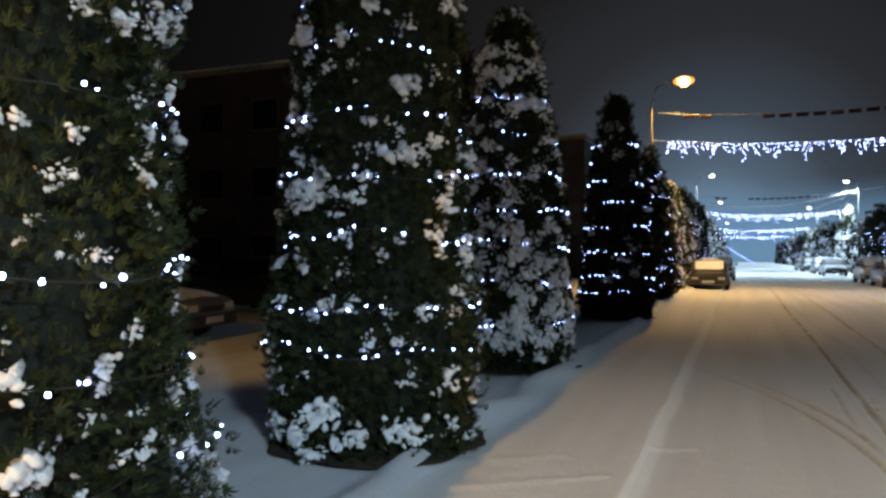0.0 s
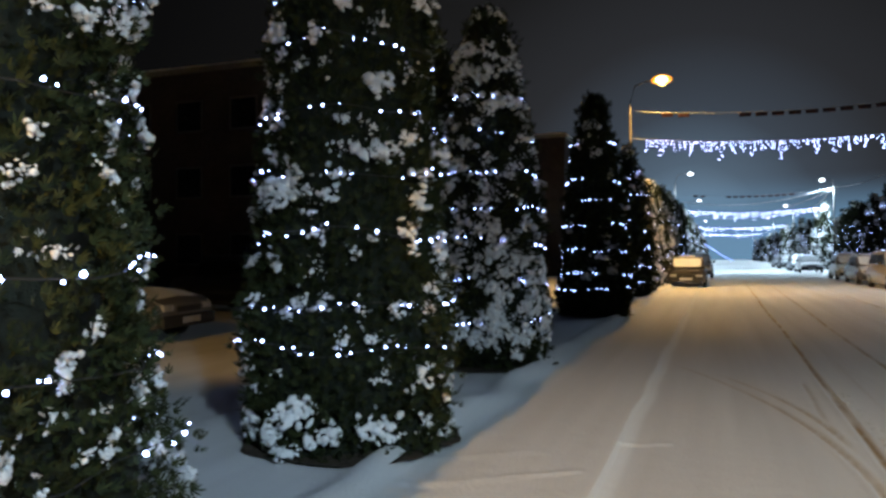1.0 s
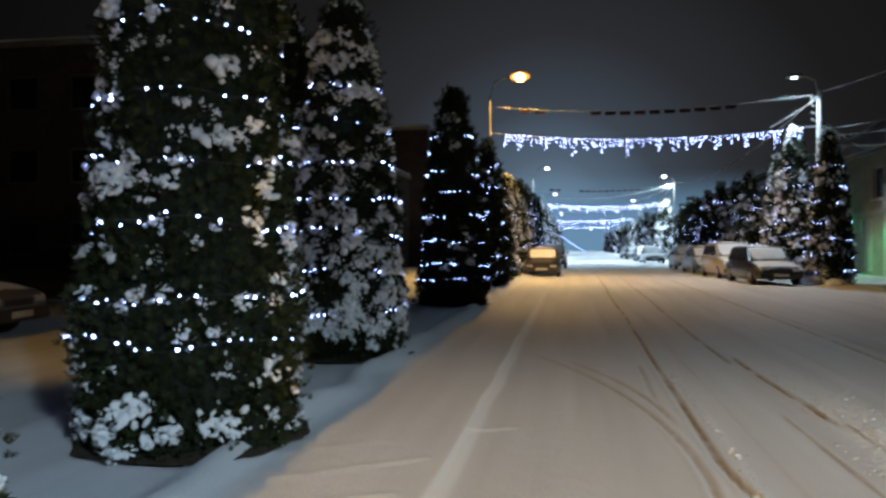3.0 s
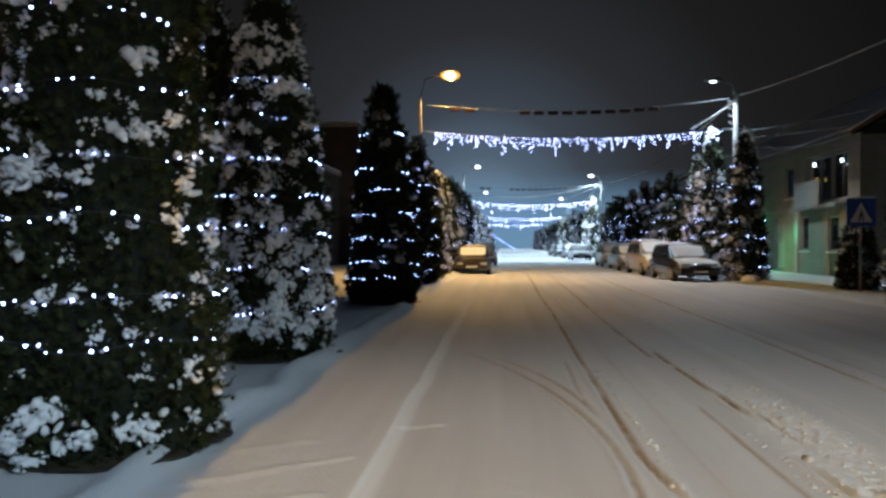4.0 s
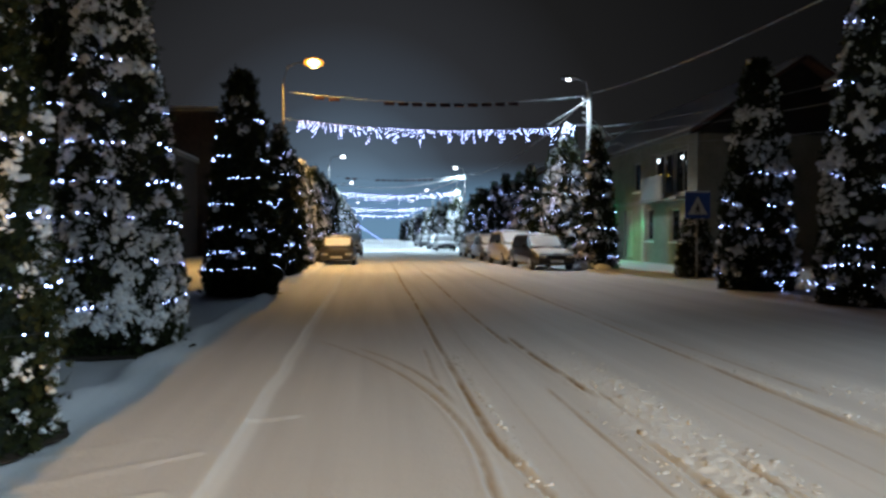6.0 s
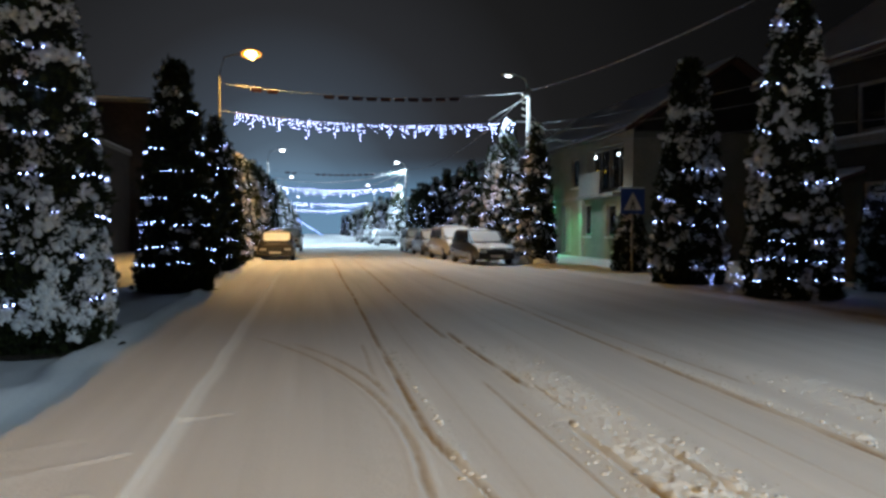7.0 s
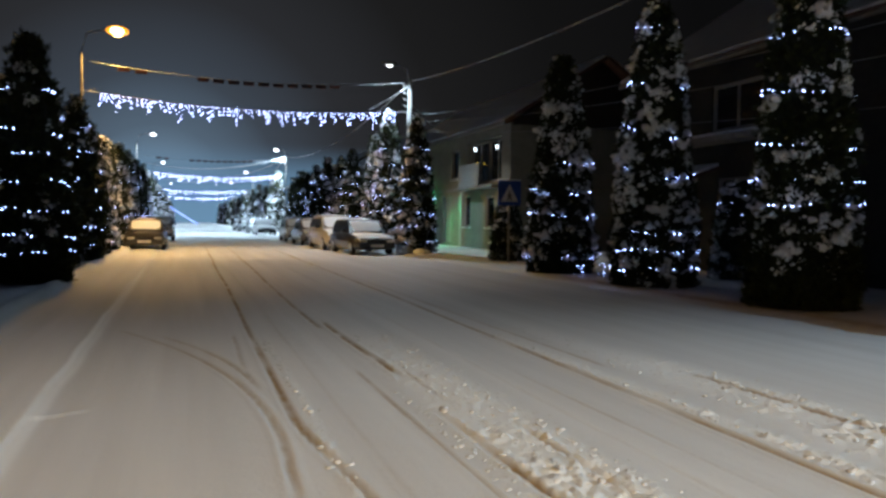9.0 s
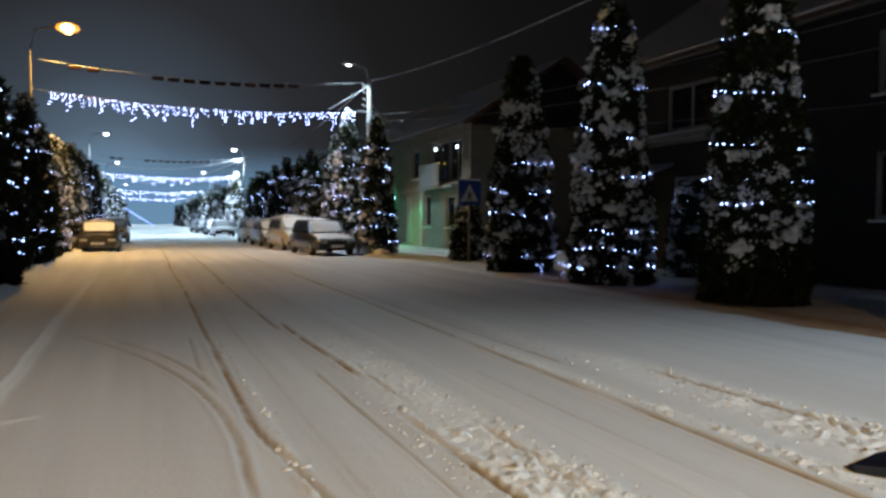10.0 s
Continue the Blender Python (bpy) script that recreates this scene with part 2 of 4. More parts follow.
    z = z + 0.04 * (1 - smoothstep(bed - 0.15, bed + 0.05, u)) + (0.085 + 0.03 * wave(v, 9, 0.7)) * np.exp(-((u - bed + 0.12) / 0.12) ** 2)
    z = z - 0.07 * (1 - smoothstep(-3.9, -3.4, u))
    bed_r = BED_R + 0.05 * wave(v, 12, 0.9)
    z = z + 0.06 * smoothstep(bed_r - 0.03, bed_r + 0.12, u)
    # churned lumps between the tracks
    churn = churn_at(u, v)
    cells = np.random.RandomState(6).rand(512, 512)
    gu, gv = u / 0.022, v / 0.034
    iu, iv = np.floor(gu).astype(int), np.floor(gv).astype(int)
    fu, fv = gu - iu, gv - iv
    pick = lambda a, b: cells[a % 512, b % 512]
    grain = (pick(iu, iv) * (1 - fu) * (1 - fv) + pick(iu + 1, iv) * fu * (1 - fv) + pick(iu, iv + 1) * (1 - fu) * fv + pick(iu + 1, iv + 1) * fu * fv) ** 1.8
    # scuffs across the pavement
    for u0, v0, u1, v1 in ((-1.35, 3.75, -0.45, 4.35), (-1.5, 4.3, -0.8, 4.75), (-1.2, 3.3, -0.5, 3.65), (-0.3, 5.2, 0.05, 5.35)):
        t = np.clip(((u - u0) * (u1 - u0) + (v - v0) * (v1 - v0)) / ((u1 - u0) ** 2 + (v1 - v0) ** 2), 0, 1)
        d = np.hypot(u - u0 - t * (u1 - u0), v - v0 - t * (v1 - v0))
        z = z + 0.012 * np.exp(-(d / 0.035) ** 2)
    # brown strip along the planted bed: sodium-lit shade painted into the mask
    bare = np.maximum(bare, 0.6 * smoothstep(bed_r + 0.02, bed_r + 0.15, u) * (1 - smoothstep(9.3, 9.6, u)) * smoothstep(4, 6, v) * (1 - smoothstep(14, 17, v)))
    z = z + 0.05 * churn * (1 - worn) * grain * (0.5 + 0.6 * np.clip(wave(v, 91, 0.35), 0, 1))
    return z, bare, paleness * (1 - worn)


def axis(*spans):
    out = []
    for a, b, step in spans:
        out += list(np.arange(a, b, step))
    return np.array(out + [spans[-1][1]])


us = axis((-400, -100, 60), (-100, -20, 8), (-20, -4, 0.5), (-4, -0.7, 0.08), (-0.7, 5.7, 0.02), (5.7, 10, 0.1), (10, 24, 0.6), (24, 100, 8), (100, 400, 60))
vs = axis((-300, -20, 20), (-20, 1, 1.0), (1, 2, 0.1), (2, 8.5, 0.026), (8.5, 13, 0.06), (13, 24, 0.2), (24, 60, 0.4), (60, 150, 2), (150, 900, 50))
U, V = np.meshgrid(us, vs)
Zg, bare, paleness = ground_height(U, V)
near_road = (np.abs(U) < 30) & (V < 170) & (V > -60)
Zg = np.where(near_road, Zg, 0.0)
nu, nv = len(us), len(vs)
idx = np.arange(nu * nv).reshape(nv, nu)
quads = np.stack([idx[:-1, :-1], idx[:-1, 1:], idx[1:, 1:], idx[1:, :-1]], -1).reshape(-1, 4)


def snow_ground():
    m, n, l, b = material("snow_on_road", 0.7)
    co, at = n.new("ShaderNodeTexCoord"), n.new("ShaderNodeAttribute")
    # this mask holds slushy ruts and the painted sodium tint of the bed strip
    at.attribute_name = "bare"
    big, fine, mid = n.new("ShaderNodeTexNoise"), n.new("ShaderNodeTexNoise"), n.new("ShaderNodeTexNoise")
    for t, s in ((big, 0.5), (mid, 5.0), (fine, 45.0)):
        t.inputs["Scale"].default_value, t.inputs["Detail"].default_value = s, 6
        l.new(co.outputs["Object"], t.inputs["Vector"])
    stretch = n.new("ShaderNodeMapping")
    stretch.inputs["Scale"].default_value = (5.0, 0.22, 1.0)
    l.new(co.outputs["Object"], stretch.inputs["Vector"])
    l.new(stretch.outputs[0], big.inputs["Vector"])
    ramp = n.new("ShaderNodeValToRGB")
    ramp.color_ramp.elements[0].position, ramp.color_ramp.elements[0].color = 0.3, (0.67, 0.67, 0.68, 1)
    ramp.color_ramp.elements[1].position, ramp.color_ramp.elements[1].color = 0.65, (0.78, 0.785, 0.8, 1)
    l.new(big.outputs["Fac"], ramp.inputs[0])
    slush_and_tint = n.new("ShaderNodeValToRGB")
    slush_and_tint.color_ramp.elements[0].color, slush_and_tint.color_ramp.elements[1].color = (0.23, 0.145, 0.07, 1), (0.46, 0.33, 0.18, 1)
    l.new(mid.outputs["Fac"], slush_and_tint.inputs[0])
    cover = n.new("ShaderNodeMath")
    cover.operation, cover.use_clamp = "MULTIPLY", True
    ragged = n.new("ShaderNodeMapRange")
    ragged.inputs["From Min"].default_value, ragged.inputs["From Max"].default_value = 0.3, 0.6
    ragged.inputs["To Min"].default_value, ragged.inputs["To Max"].default_value = 0.55, 1.15
    l.new(mid.outputs["Fac"], ragged.inputs["Value"])
    l.new(at.outputs["Fac"], cover.inputs[0])
    l.new(ragged.outputs[0], cover.inputs[1])
    mix = n.new("ShaderNodeMixRGB")
    l.new(cover.outputs[0], mix.inputs[0])
    at2, loose = n.new("ShaderNodeAttribute"), n.new("ShaderNodeMixRGB")
    at2.attribute_name = "paleness"
    loose.inputs[2].default_value = (0.88, 0.89, 0.9, 1)
    l.new(at2.outputs["Fac"], loose.inputs[0])
    l.new(ramp.outputs[0], loose.inputs[1])
    l.new(loose.outputs[0], mix.inputs[1])
    l.new(slush_and_tint.outputs[0], mix.inputs[2])
    l.new(mix.outputs[0], b.inputs["Base Color"])
    bp, bp2 = n.new("ShaderNodeBump"), n.new("ShaderNodeBump")
    bp.inputs["Strength"].default_value, bp.inputs["Distance"].default_value = 0.5, 0.012
    bp2.inputs["Strength"].default_value, bp2.inputs["Distance"].default_value = 0.28, 0.04
    l.new(fine.outputs["Fac"], bp.inputs["Height"])
    l.new(mid.outputs["Fac"], bp2.inputs["Height"])
    l.new(bp2.outputs[0], bp.inputs["Normal"])
    l.new(bp.outputs[0], b.inputs["Normal"])
    return m


ground = arrays("ground", np.stack([U, V, Zg], -1).reshape(-1, 3), quads, snow_ground(), smooth=True)
layer = ground.data.attributes.new("bare", "FLOAT", "POINT")
layer.data.foreach_set("value", bare.astype(np.float32).ravel())
layer = ground.data.attributes.new("paleness", "FLOAT", "POINT")
layer.data.foreach_set("value", paleness.astype(np.float32).ravel())
tagged(ground, "snow-covered street with kerbs and brown slushy wheel ruts", "ground", kind="structure")


def ground_at(u, v):
    i, j = np.searchsorted(vs, v), np.searchsorted(us, u)
    return float(Zg[min(i, nv - 1), min(j, nu - 1)])


DIRTY_SNOW = noisy("road_snow_crumbs", (0.55, 0.54, 0.52), (0.74, 0.74, 0.74), 20, 0.8)

# loose crumbs of snow thrown up beside the ruts
crumb_rng = np.random.RandomState(77)
N_CRUMBS = 4600
cv = 1.8 + 6.5 * crumb_rng.rand(N_CRUMBS) ** 1.35
# bands of crumbs: lateral place, spread, share
BANDS = [(2.98, 0.09, 0.26), (2.66, 0.07, 0.14), (2.34, 0.05, 0.1), (4.24, 0.06, 0.14), (4.72, 0.12, 0.1), (5.2, 0.1, 0.14), (4.95, 0.05, 0.04), (1.55, 0.035, 0.08)]
band = crumb_rng.choice(len(BANDS), N_CRUMBS, p=[q[2] for q in BANDS])
cu = np.array([q[0] for q in BANDS])[band] + np.array([q[1] for q in BANDS])[band] * crumb_rng.normal(size=N_CRUMBS)
cv = np.where((band == 2) & (cv > 5), cv - 3, np.where((band == 5) & (cv > 5.4), cv - 3, cv))
cr = 0.004 + 0.022 * crumb_rng.rand(N_CRUMBS) ** 5
cu[:2], cv[:2], cr[:2] = (2.48, 2.44), (4.62, 3.4), (0.05, 0.045)
away = np.array([bare[min(np.searchsorted(vs, b), len(vs) - 1), min(np.searchsorted(us, a), len(us) - 1)] for a, b in zip(cu, cv)]) < 0.35
N_CRUMBS, cu, cv, cr = int(away.sum()), cu[away], cv[away], cr[away]
cm = turns(crumb_rng, N_CRUMBS) * (cr[:, None, None] * crumb_rng.uniform(0.5, 1.6, (N_CRUMBS, 1, 3)))
cm[:, 2, :] *= 0.42
cz = np.array([ground_at(a, b) for a, b in zip(cu, cv)]) - cr * 0.1
crumbs = arrays("snow_crumbs", *scatter(*ICO1, cm, np.stack([cu, cv, cz], -1)), DIRTY_SNOW, smooth=True)
tagged(crumbs, "loose crumbs of snow beside the wheel ruts", "snow", kind="stuff")

# ---- thuja trees ----
def spray_template(blades=((-58, 0.6, 0.085), (-30, 0.85, 0.085), (0, 1.0, 0.09), (28, 0.85, 0.085), (55, 0.6, 0.085))):
    """A flat fan of scaly twigs, with a stem along y."""
    v, f = [], []
    for ang, ln, w in blades:
        a = radians(ang)
        d, s = np.array([math.sin(a), math.cos(a), 0]), np.array([math.cos(a), -math.sin(a), 0])
        k, root = len(v), np.array([0, 0.12 * (1 - abs(ang) / 55), 0])
        v += [root - s * 0.04, root + s * 0.04, root + d * ln * 0.6 + s * w + [0, 0, 0.05], root + d * ln + [0, 0, -0.06], root + d * ln * 0.6 - s * w + [0, 0, 0.05]]
        f += [[k, k + 1, k + 2], [k, k + 2, k + 4], [k + 4, k + 2, k + 3]]
    return np.array(v), np.array(f)


SPRAY, WIDE_SPRAY = spray_template(), spray_template(((-45, 0.75, 0.12), (0, 1.0, 0.13), (42, 0.75, 0.12)))


class Outline:
    """The uneven outline of one thuja: radius by height and direction."""

    def __init__(self, h, r, seed, lumps=0.14, power=0.52):
        self.h, self.r, self.seed, self.lumps, self.power = h, r, seed, lumps, power

    def radius(self, z, a):
        s = np.clip(z / self.h, 0, 1)
        f = (1 - s) ** self.power * (0.9 + 0.1 * np.clip(s / 0.12, 0, 1)) * 1.04
        r0 = self.r * f
        ca, sa = np.cos(a), np.sin(a)
        k = self.seed * 1.7
        w = (np.sin(3 * a + 1.7 * z + k) * 0.35 + np.sin(5 * a - 2.9 * z + 2 * k) * 0.3 + np.sin(9 * a + 5.3 * z + 3 * k) * 0.22
             + np.sin(7 * ca + 6.1 * z + k) * 0.25 + np.sin(11 * sa - 8.3 * z) * 0.2)
        return r0 * (1 + self.lumps * w) + 0.03

    def place(self, z, a, out=0.0):
        r = self.radius(z, a) + out
        return np.stack([r * np.cos(a), r * np.sin(a), z], -1)


def frames_out(rng, a, tilt, spin):
    """Turn matrices whose y leans up and outwards at direction a, spun about y."""
    n = len(a)
    out = np.stack([np.cos(a), np.sin(a), np.zeros(n)], -1)
    up = np.tile([0, 0, 1.0], (n, 1))
    y = out * np.cos(tilt)[:, None] + up * np.sin(tilt)[:, None]
    side = np.stack([-np.sin(a), np.cos(a), np.zeros(n)], -1)
    z = np.cross(side, y)
    x2 = side * np.cos(spin)[:, None] + z * np.sin(spin)[:, None]
    z2 = np.cross(x2, y)
    return np.stack([x2, y, z2], -1)


def heights(rng, n, h, low=0.005):
    """Heights spread evenly over the crown's surface."""
    s = 1 - np.sqrt(rng.rand(n))
    s = np.where(rng.rand(n) < 0.25, rng.rand(n), s)
    return h * (low + (1 - low) * s * 0.985)


LATTICE = np.random.RandomState(9).rand(64, 64, 64)


def noise3(p):
    """Smooth random values in space, about -0.5 to 0.5."""
    i = np.floor(p).astype(int)
    f = p - i
    f = f * f * (3 - 2 * f)
    out = 0.0
    for dx in (0, 1):
        for dy in (0, 1):
            for dz in (0, 1):
                w = np.abs(1 - dx - f[:, 0]) * np.abs(1 - dy - f[:, 1]) * np.abs(1 - dz - f[:, 2])
                out = out + w * LATTICE[(i[:, 0] + dx) % 64, (i[:, 1] + dy) % 64, (i[:, 2] + dz) % 64]
    return out - 0.5


def thuja(h, r, seed, sprays, cover, size=0.11, clump=0.045, power=0.52, lumps=0.14, label="", bare_low=0.0, lobes_n=8):
    rng = np.random.RandomState(seed)
    tree = thing("thuja_tree", label=label, category="tree", group="thuja trees along the street")
    o = Outline(h, r, seed, lumps, power)
    soil, soil_v = bmesh.new(), []
    for k in range(48):
        a0 = 2 * math.pi * k / 48
        soil_v.append(soil.verts.new(((r * 1.12 + 0.04 * math.sin(5 * a0 + seed) + 0.03 * math.sin(11 * a0)) * math.cos(a0), (r * 1.12 + 0.04 * math.sin(4 * a0 + 2 * seed)) * math.sin(a0), 0.035)))
    top_v = soil.verts.new((0, 0, 0.09))
    for k in range(48):
        soil.faces.new((soil_v[k], soil_v[(k + 1) % 48], top_v))
    part("soil", soil, SOIL, tree, "bare brown soil", smooth=True)
    part("trunk", tube([(0, 0, -0.1), (0.01, 0, 0.4), (0, 0.02, h * 0.5), (0, 0, h * 0.93)], [0.11, 0.09, 0.05, 0.012], 10), BARK, tree)
    # closed core added against gaps; the crown's inner shade is put into its colour
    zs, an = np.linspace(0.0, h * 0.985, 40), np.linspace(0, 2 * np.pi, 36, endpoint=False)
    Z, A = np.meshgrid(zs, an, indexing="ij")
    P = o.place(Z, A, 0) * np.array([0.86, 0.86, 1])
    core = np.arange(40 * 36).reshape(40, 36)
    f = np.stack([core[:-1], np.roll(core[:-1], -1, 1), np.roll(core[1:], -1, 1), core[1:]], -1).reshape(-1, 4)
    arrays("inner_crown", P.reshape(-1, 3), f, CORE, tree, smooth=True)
    # sprays
    z, a = heights(rng, sprays, h), rng.rand(sprays) * 2 * np.pi
    p = o.place(z, a, rng.normal(-0.05, 0.045, sprays))
    tilt = rng.normal(0.75, 0.4, sprays) - 0.5 * (rng.rand(sprays) < 0.3)
    m = frames_out(rng, a + rng.normal(0, 0.5, sprays), tilt, rng.rand(sprays) * 2 * np.pi)
    m = m * (size * rng.uniform(0.6, 1.35, sprays))[:, None, None]
    v, fc = scatter(*(SPRAY if size < 0.15 else WIDE_SPRAY), m, p)
    arrays("crown", v, fc, FOLIAGE, tree)
    # snow lying on the branch tips: clumps of overlapping soft lobes, where a patchy noise is high
    if cover:
        area = 2 * math.pi * r * h * 0.72
        n = int(-math.log(1 - cover) * area / (math.pi * (1.7 * clump) ** 2))
        z, a = heights(rng, n * 4, h, 0.01), rng.rand(n * 4) * 2 * np.pi
        q = o.place(z, a, 0) * np.array([1, 1, 1.1]) + seed * 3.1
        thick = 0.2 * noise3(q * 1.3) + 0.35 * noise3(q * 6.5 + 7) + 0.7 * rng.rand(n * 4) + np.clip((z - bare_low) * 0.5, -0.5, 0)
        keep = np.argsort(-thick)[:n]
        z, a = z[keep], a[keep]
        grow = np.clip(rng.lognormal(-0.05, 0.42, n), 0.4, 2.0)
        lobes = np.maximum(2, rng.poisson(lobes_n * grow))
        own = np.repeat(np.arange(n), lobes)
        k = len(own)
        scale = clump * grow[own]
        side = rng.normal(0, 1.0, k) * scale * 1.0
        rise = rng.normal(-0.1, 0.72, k) * scale
        la, lz = a[own] + side / np.maximum(o.radius(z[own], a[own]), 0.12), np.clip(z[own] + rise, 0.02, h)
        p = o.place(lz, la, 0) + np.stack([np.cos(la), np.sin(la), np.zeros(k)], -1) * (0.012 + scale * rng.uniform(-0.35, 0.45, k))[:, None]
        m = frames_out(rng, la + rng.normal(0, 0.5, k), rng.normal(-0.25, 0.5, k), rng.normal(0, 0.5, k))
        m = m * ((scale * np.clip(rng.lognormal(-0.05, 0.4, k), 0.4, 2.0))[:, None] * np.stack([rng.uniform(0.22, 0.55, k), rng.uniform(0.3, 0.85, k), rng.uniform(0.2, 0.45, k)], -1))[:, None, :]
        v, fc = scatter(*ICO1, m, p)
        v += rng.normal(0, clump * 0.07, v.shape)
        arrays("snow_cover", v, fc, LUMP_SNOW, tree, "white snow clumps", smooth=True)["kind"] = "stuff"
        # frosted twigs round the clumps
        own = rng.randint(0, n, n * 7)
        kt = len(own)
        la, lz = a[own] + rng.normal(0, 1.9, kt) * clump / np.maximum(o.radius(z[own], a[own]), 0.12), np.clip(z[own] + rng.normal(0, 1.7, kt) * clump, 0.02, h)
        p = o.place(lz, la, 0) + np.stack([np.cos(la), np.sin(la), np.zeros(kt)], -1) * rng.uniform(-0.03, 0.02, kt)[:, None]
        m = frames_out(rng, la + rng.normal(0, 0.7, kt), rng.normal(0.2, 0.5, kt), rng.rand(kt) * 2 * np.pi) * (size * rng.uniform(0.3, 0.7, kt))[:, None, None]
        v, fc = scatter(*(SPRAY if size < 0.15 else WIDE_SPRAY), m, p)
        arrays("frosted_foliage", v, fc, LUMP_SNOW, tree, "snow-frosted twigs")["kind"] = "stuff"
    return tree, o


BULB_MESH = NEAR_MESH = None


def light_string(o, place, rz, seed, rows, bulbs, radius, joined=False, label=""):
    """A string of small lights wound round a tree row by row: a wire and its bulbs. A row is its height and its tilt."""
    rng = np.random.RandomState(seed + 500)
    string = thing("light_string", place, rz, label or "string of cool white fairy lights wound round a snowy thuja", "fairy lights", "fairy lights on the trees")
    step = 16 if joined else 40
    a = np.concatenate([np.linspace(0, 2 * np.pi, step, endpoint=False) + 2 * np.pi * k for k in range(len(rows))])
    z = np.concatenate([at + tilt * np.sin(a[:step]) for at, tilt in rows])
    # the wire steps from row to row on the side away from the road
    a = a + (np.pi if place[0] < 0 else 0)
    z = z + 0.025 * np.sin(a * 2.3 + seed) + 0.02 * np.sin(a * 5.1 + 2 * seed)
    z = np.clip(z, 0.12, o.h * 0.98)
    s = np.linspace(0, 1, len(a))
    p = o.place(z, a, 0.02)
    part("wire", tube([tuple(q) for q in p], 0.004, 3), WIRE, string)
    # bulbs sit evenly along the wire, in runs between stretches sunk into the foliage
    along = np.concatenate([[0], np.cumsum(np.linalg.norm(np.diff(p, axis=0), axis=1))])
    at, d = [], 0.2
    while d < along[-1]:
        for _ in range(rng.randint(2, 8)):
            at.append(np.interp(d, along, s))
            d += bulbs * rng.uniform(0.6, 1.3)
        d += bulbs * rng.randint(1, 6)
    at = np.clip(np.array(at), 0, 1)
    bz, ba = np.interp(at, s, z), np.interp(at, s, a)
    bp = o.place(bz + rng.normal(0, 0.01, len(at)), ba, 0) + np.stack([np.cos(ba), np.sin(ba), 0 * ba], -1) * rng.uniform(0.0 if radius < 0.009 else 0.03, 0.06 if radius < 0.009 else 0.1, len(at))[:, None]
    sizes = radius * rng.uniform(0.4, 1.1, len(at))
    if joined:
        v, f = scatter(*ICO1, np.eye(3)[None] * sizes[:, None, None], bp)
        tagged(arrays("bulb_cluster", v, f, BULB, string), kind="stuff")
    else:
        for q, r in zip(bp, sizes):
            b = new("bulb", NEAR_MESH if radius < 0.0086 else BULB_MESH)
            b.parent = string
            b.matrix_basis = Matrix.LocRotScale(tuple(q), None, (r, r, r))
    return string


bulb_bm = bmesh.new()
bmesh.ops.create_icosphere(bulb_bm, subdivisions=2, radius=1.0)
BULB_MESH = bpy.data.meshes.new("bulb")
bulb_bm.to_mesh(BULB_MESH)
bulb_bm.free()
BULB_MESH.materials.append(BULB)
BULB_MESH.shade_smooth()
NEAR_MESH = BULB_MESH.copy()
NEAR_MESH.materials.clear()
NEAR_MESH.materials.append(NEAR_BULB)


def plant(tree, u, v):
    tree.matrix_basis = pose(u, v, ground_at(u, v) - 0.01)


# near trees, each grown on its own: u, v, height, radius, seed, sprays, snow cover, spray size, clump size, taper, bare below, label
NEAR = [
    (-2.5, 1.35, 6.4, 1.0, 11, 32000, 0.08, 0.044, 0.018, 0.24, 0.0, "tall dark green thuja with sparse snow clumps in a snowy bed"),
    (-2.12, 4.47, 5.7, 0.69, 12, 22000, 0.145, 0.055, 0.028, 0.42, 0.0, "tall dark green thuja with snow clumps in a snowy bed"),
    (-2.27, 8.4, 4.45, 0.72, 13, 11000, 0.36, 0.08, 0.034, 0.48, 0.6, "slender thuja thickly covered in snow beside the pavement"),
    (-2.18, 16.25, 5.0, 0.73, 14, 6500, 0.05, 0.12, 0.045, 0.46, 0.8, "dark thuja with little snow and dense fairy lights"),
    (10.1, 8.9, 5.6, 0.78, 15, 9000, 0.22, 0.11, 0.055, 0.38, 1.0, "broad snowy thuja in a raised bed before a house"),
    (10.1, 12.9, 6.0, 0.82, 16, 9000, 0.42, 0.11, 0.064, 0.43, 0.5, "tall snowy thuja in a raised bed before a house"),
    (10.05, 16.9, 5.7, 0.82, 17, 9000, 0.4, 0.12, 0.066, 0.44, 0.5, "snowy thuja in a raised bed near a crossing sign"),
]
# rows of lights (height, tilt), spacing of the bulbs, their radius
STRINGS = [([(0.62, 0), (0.95, 0.03), (1.3, -0.04), (1.85, 0.03), (2.5, 0.05), (3.1, 0)], 0.11, 0.0085),
           ([(0.72, 0.02), (1.0, 0), (1.45, 0.04), (1.9, -0.03), (2.25, 0.05), (2.75, 0), (3.2, 0.05)], 0.1, 0.0075),
           ([(0.58, 0), (1.02, 0.04), (1.45, 0.06), (1.86, 0.03), (2.3, 0), (2.75, 0.04), (3.2, 0.04)], 0.095, 0.0085),
           ([(0.6, 0.02), (0.92, 0), (1.4, 0.05), (1.95, 0.04), (2.45, 0.06), (2.95, 0), (3.75, 0.04)], 0.13, 0.012),
           ([(1.62, 0), (2.02, 0.05), (2.55, 0.08), (3.4, 0.08), (4.3, 0)], 0.15, 0.0105),
           ([(0.38, -0.02), (0.76, 0), (1.12, 0), (2.5, 0.3), (3.3, 0.32), (4.2, 0.1), (5.4, 0.06)], 0.14, 0.0115),
           ([(0.45, 0), (1.55, 0.08), (2.15, 0.12), (3.0, 0.24)], 0.16, 0.0125)]
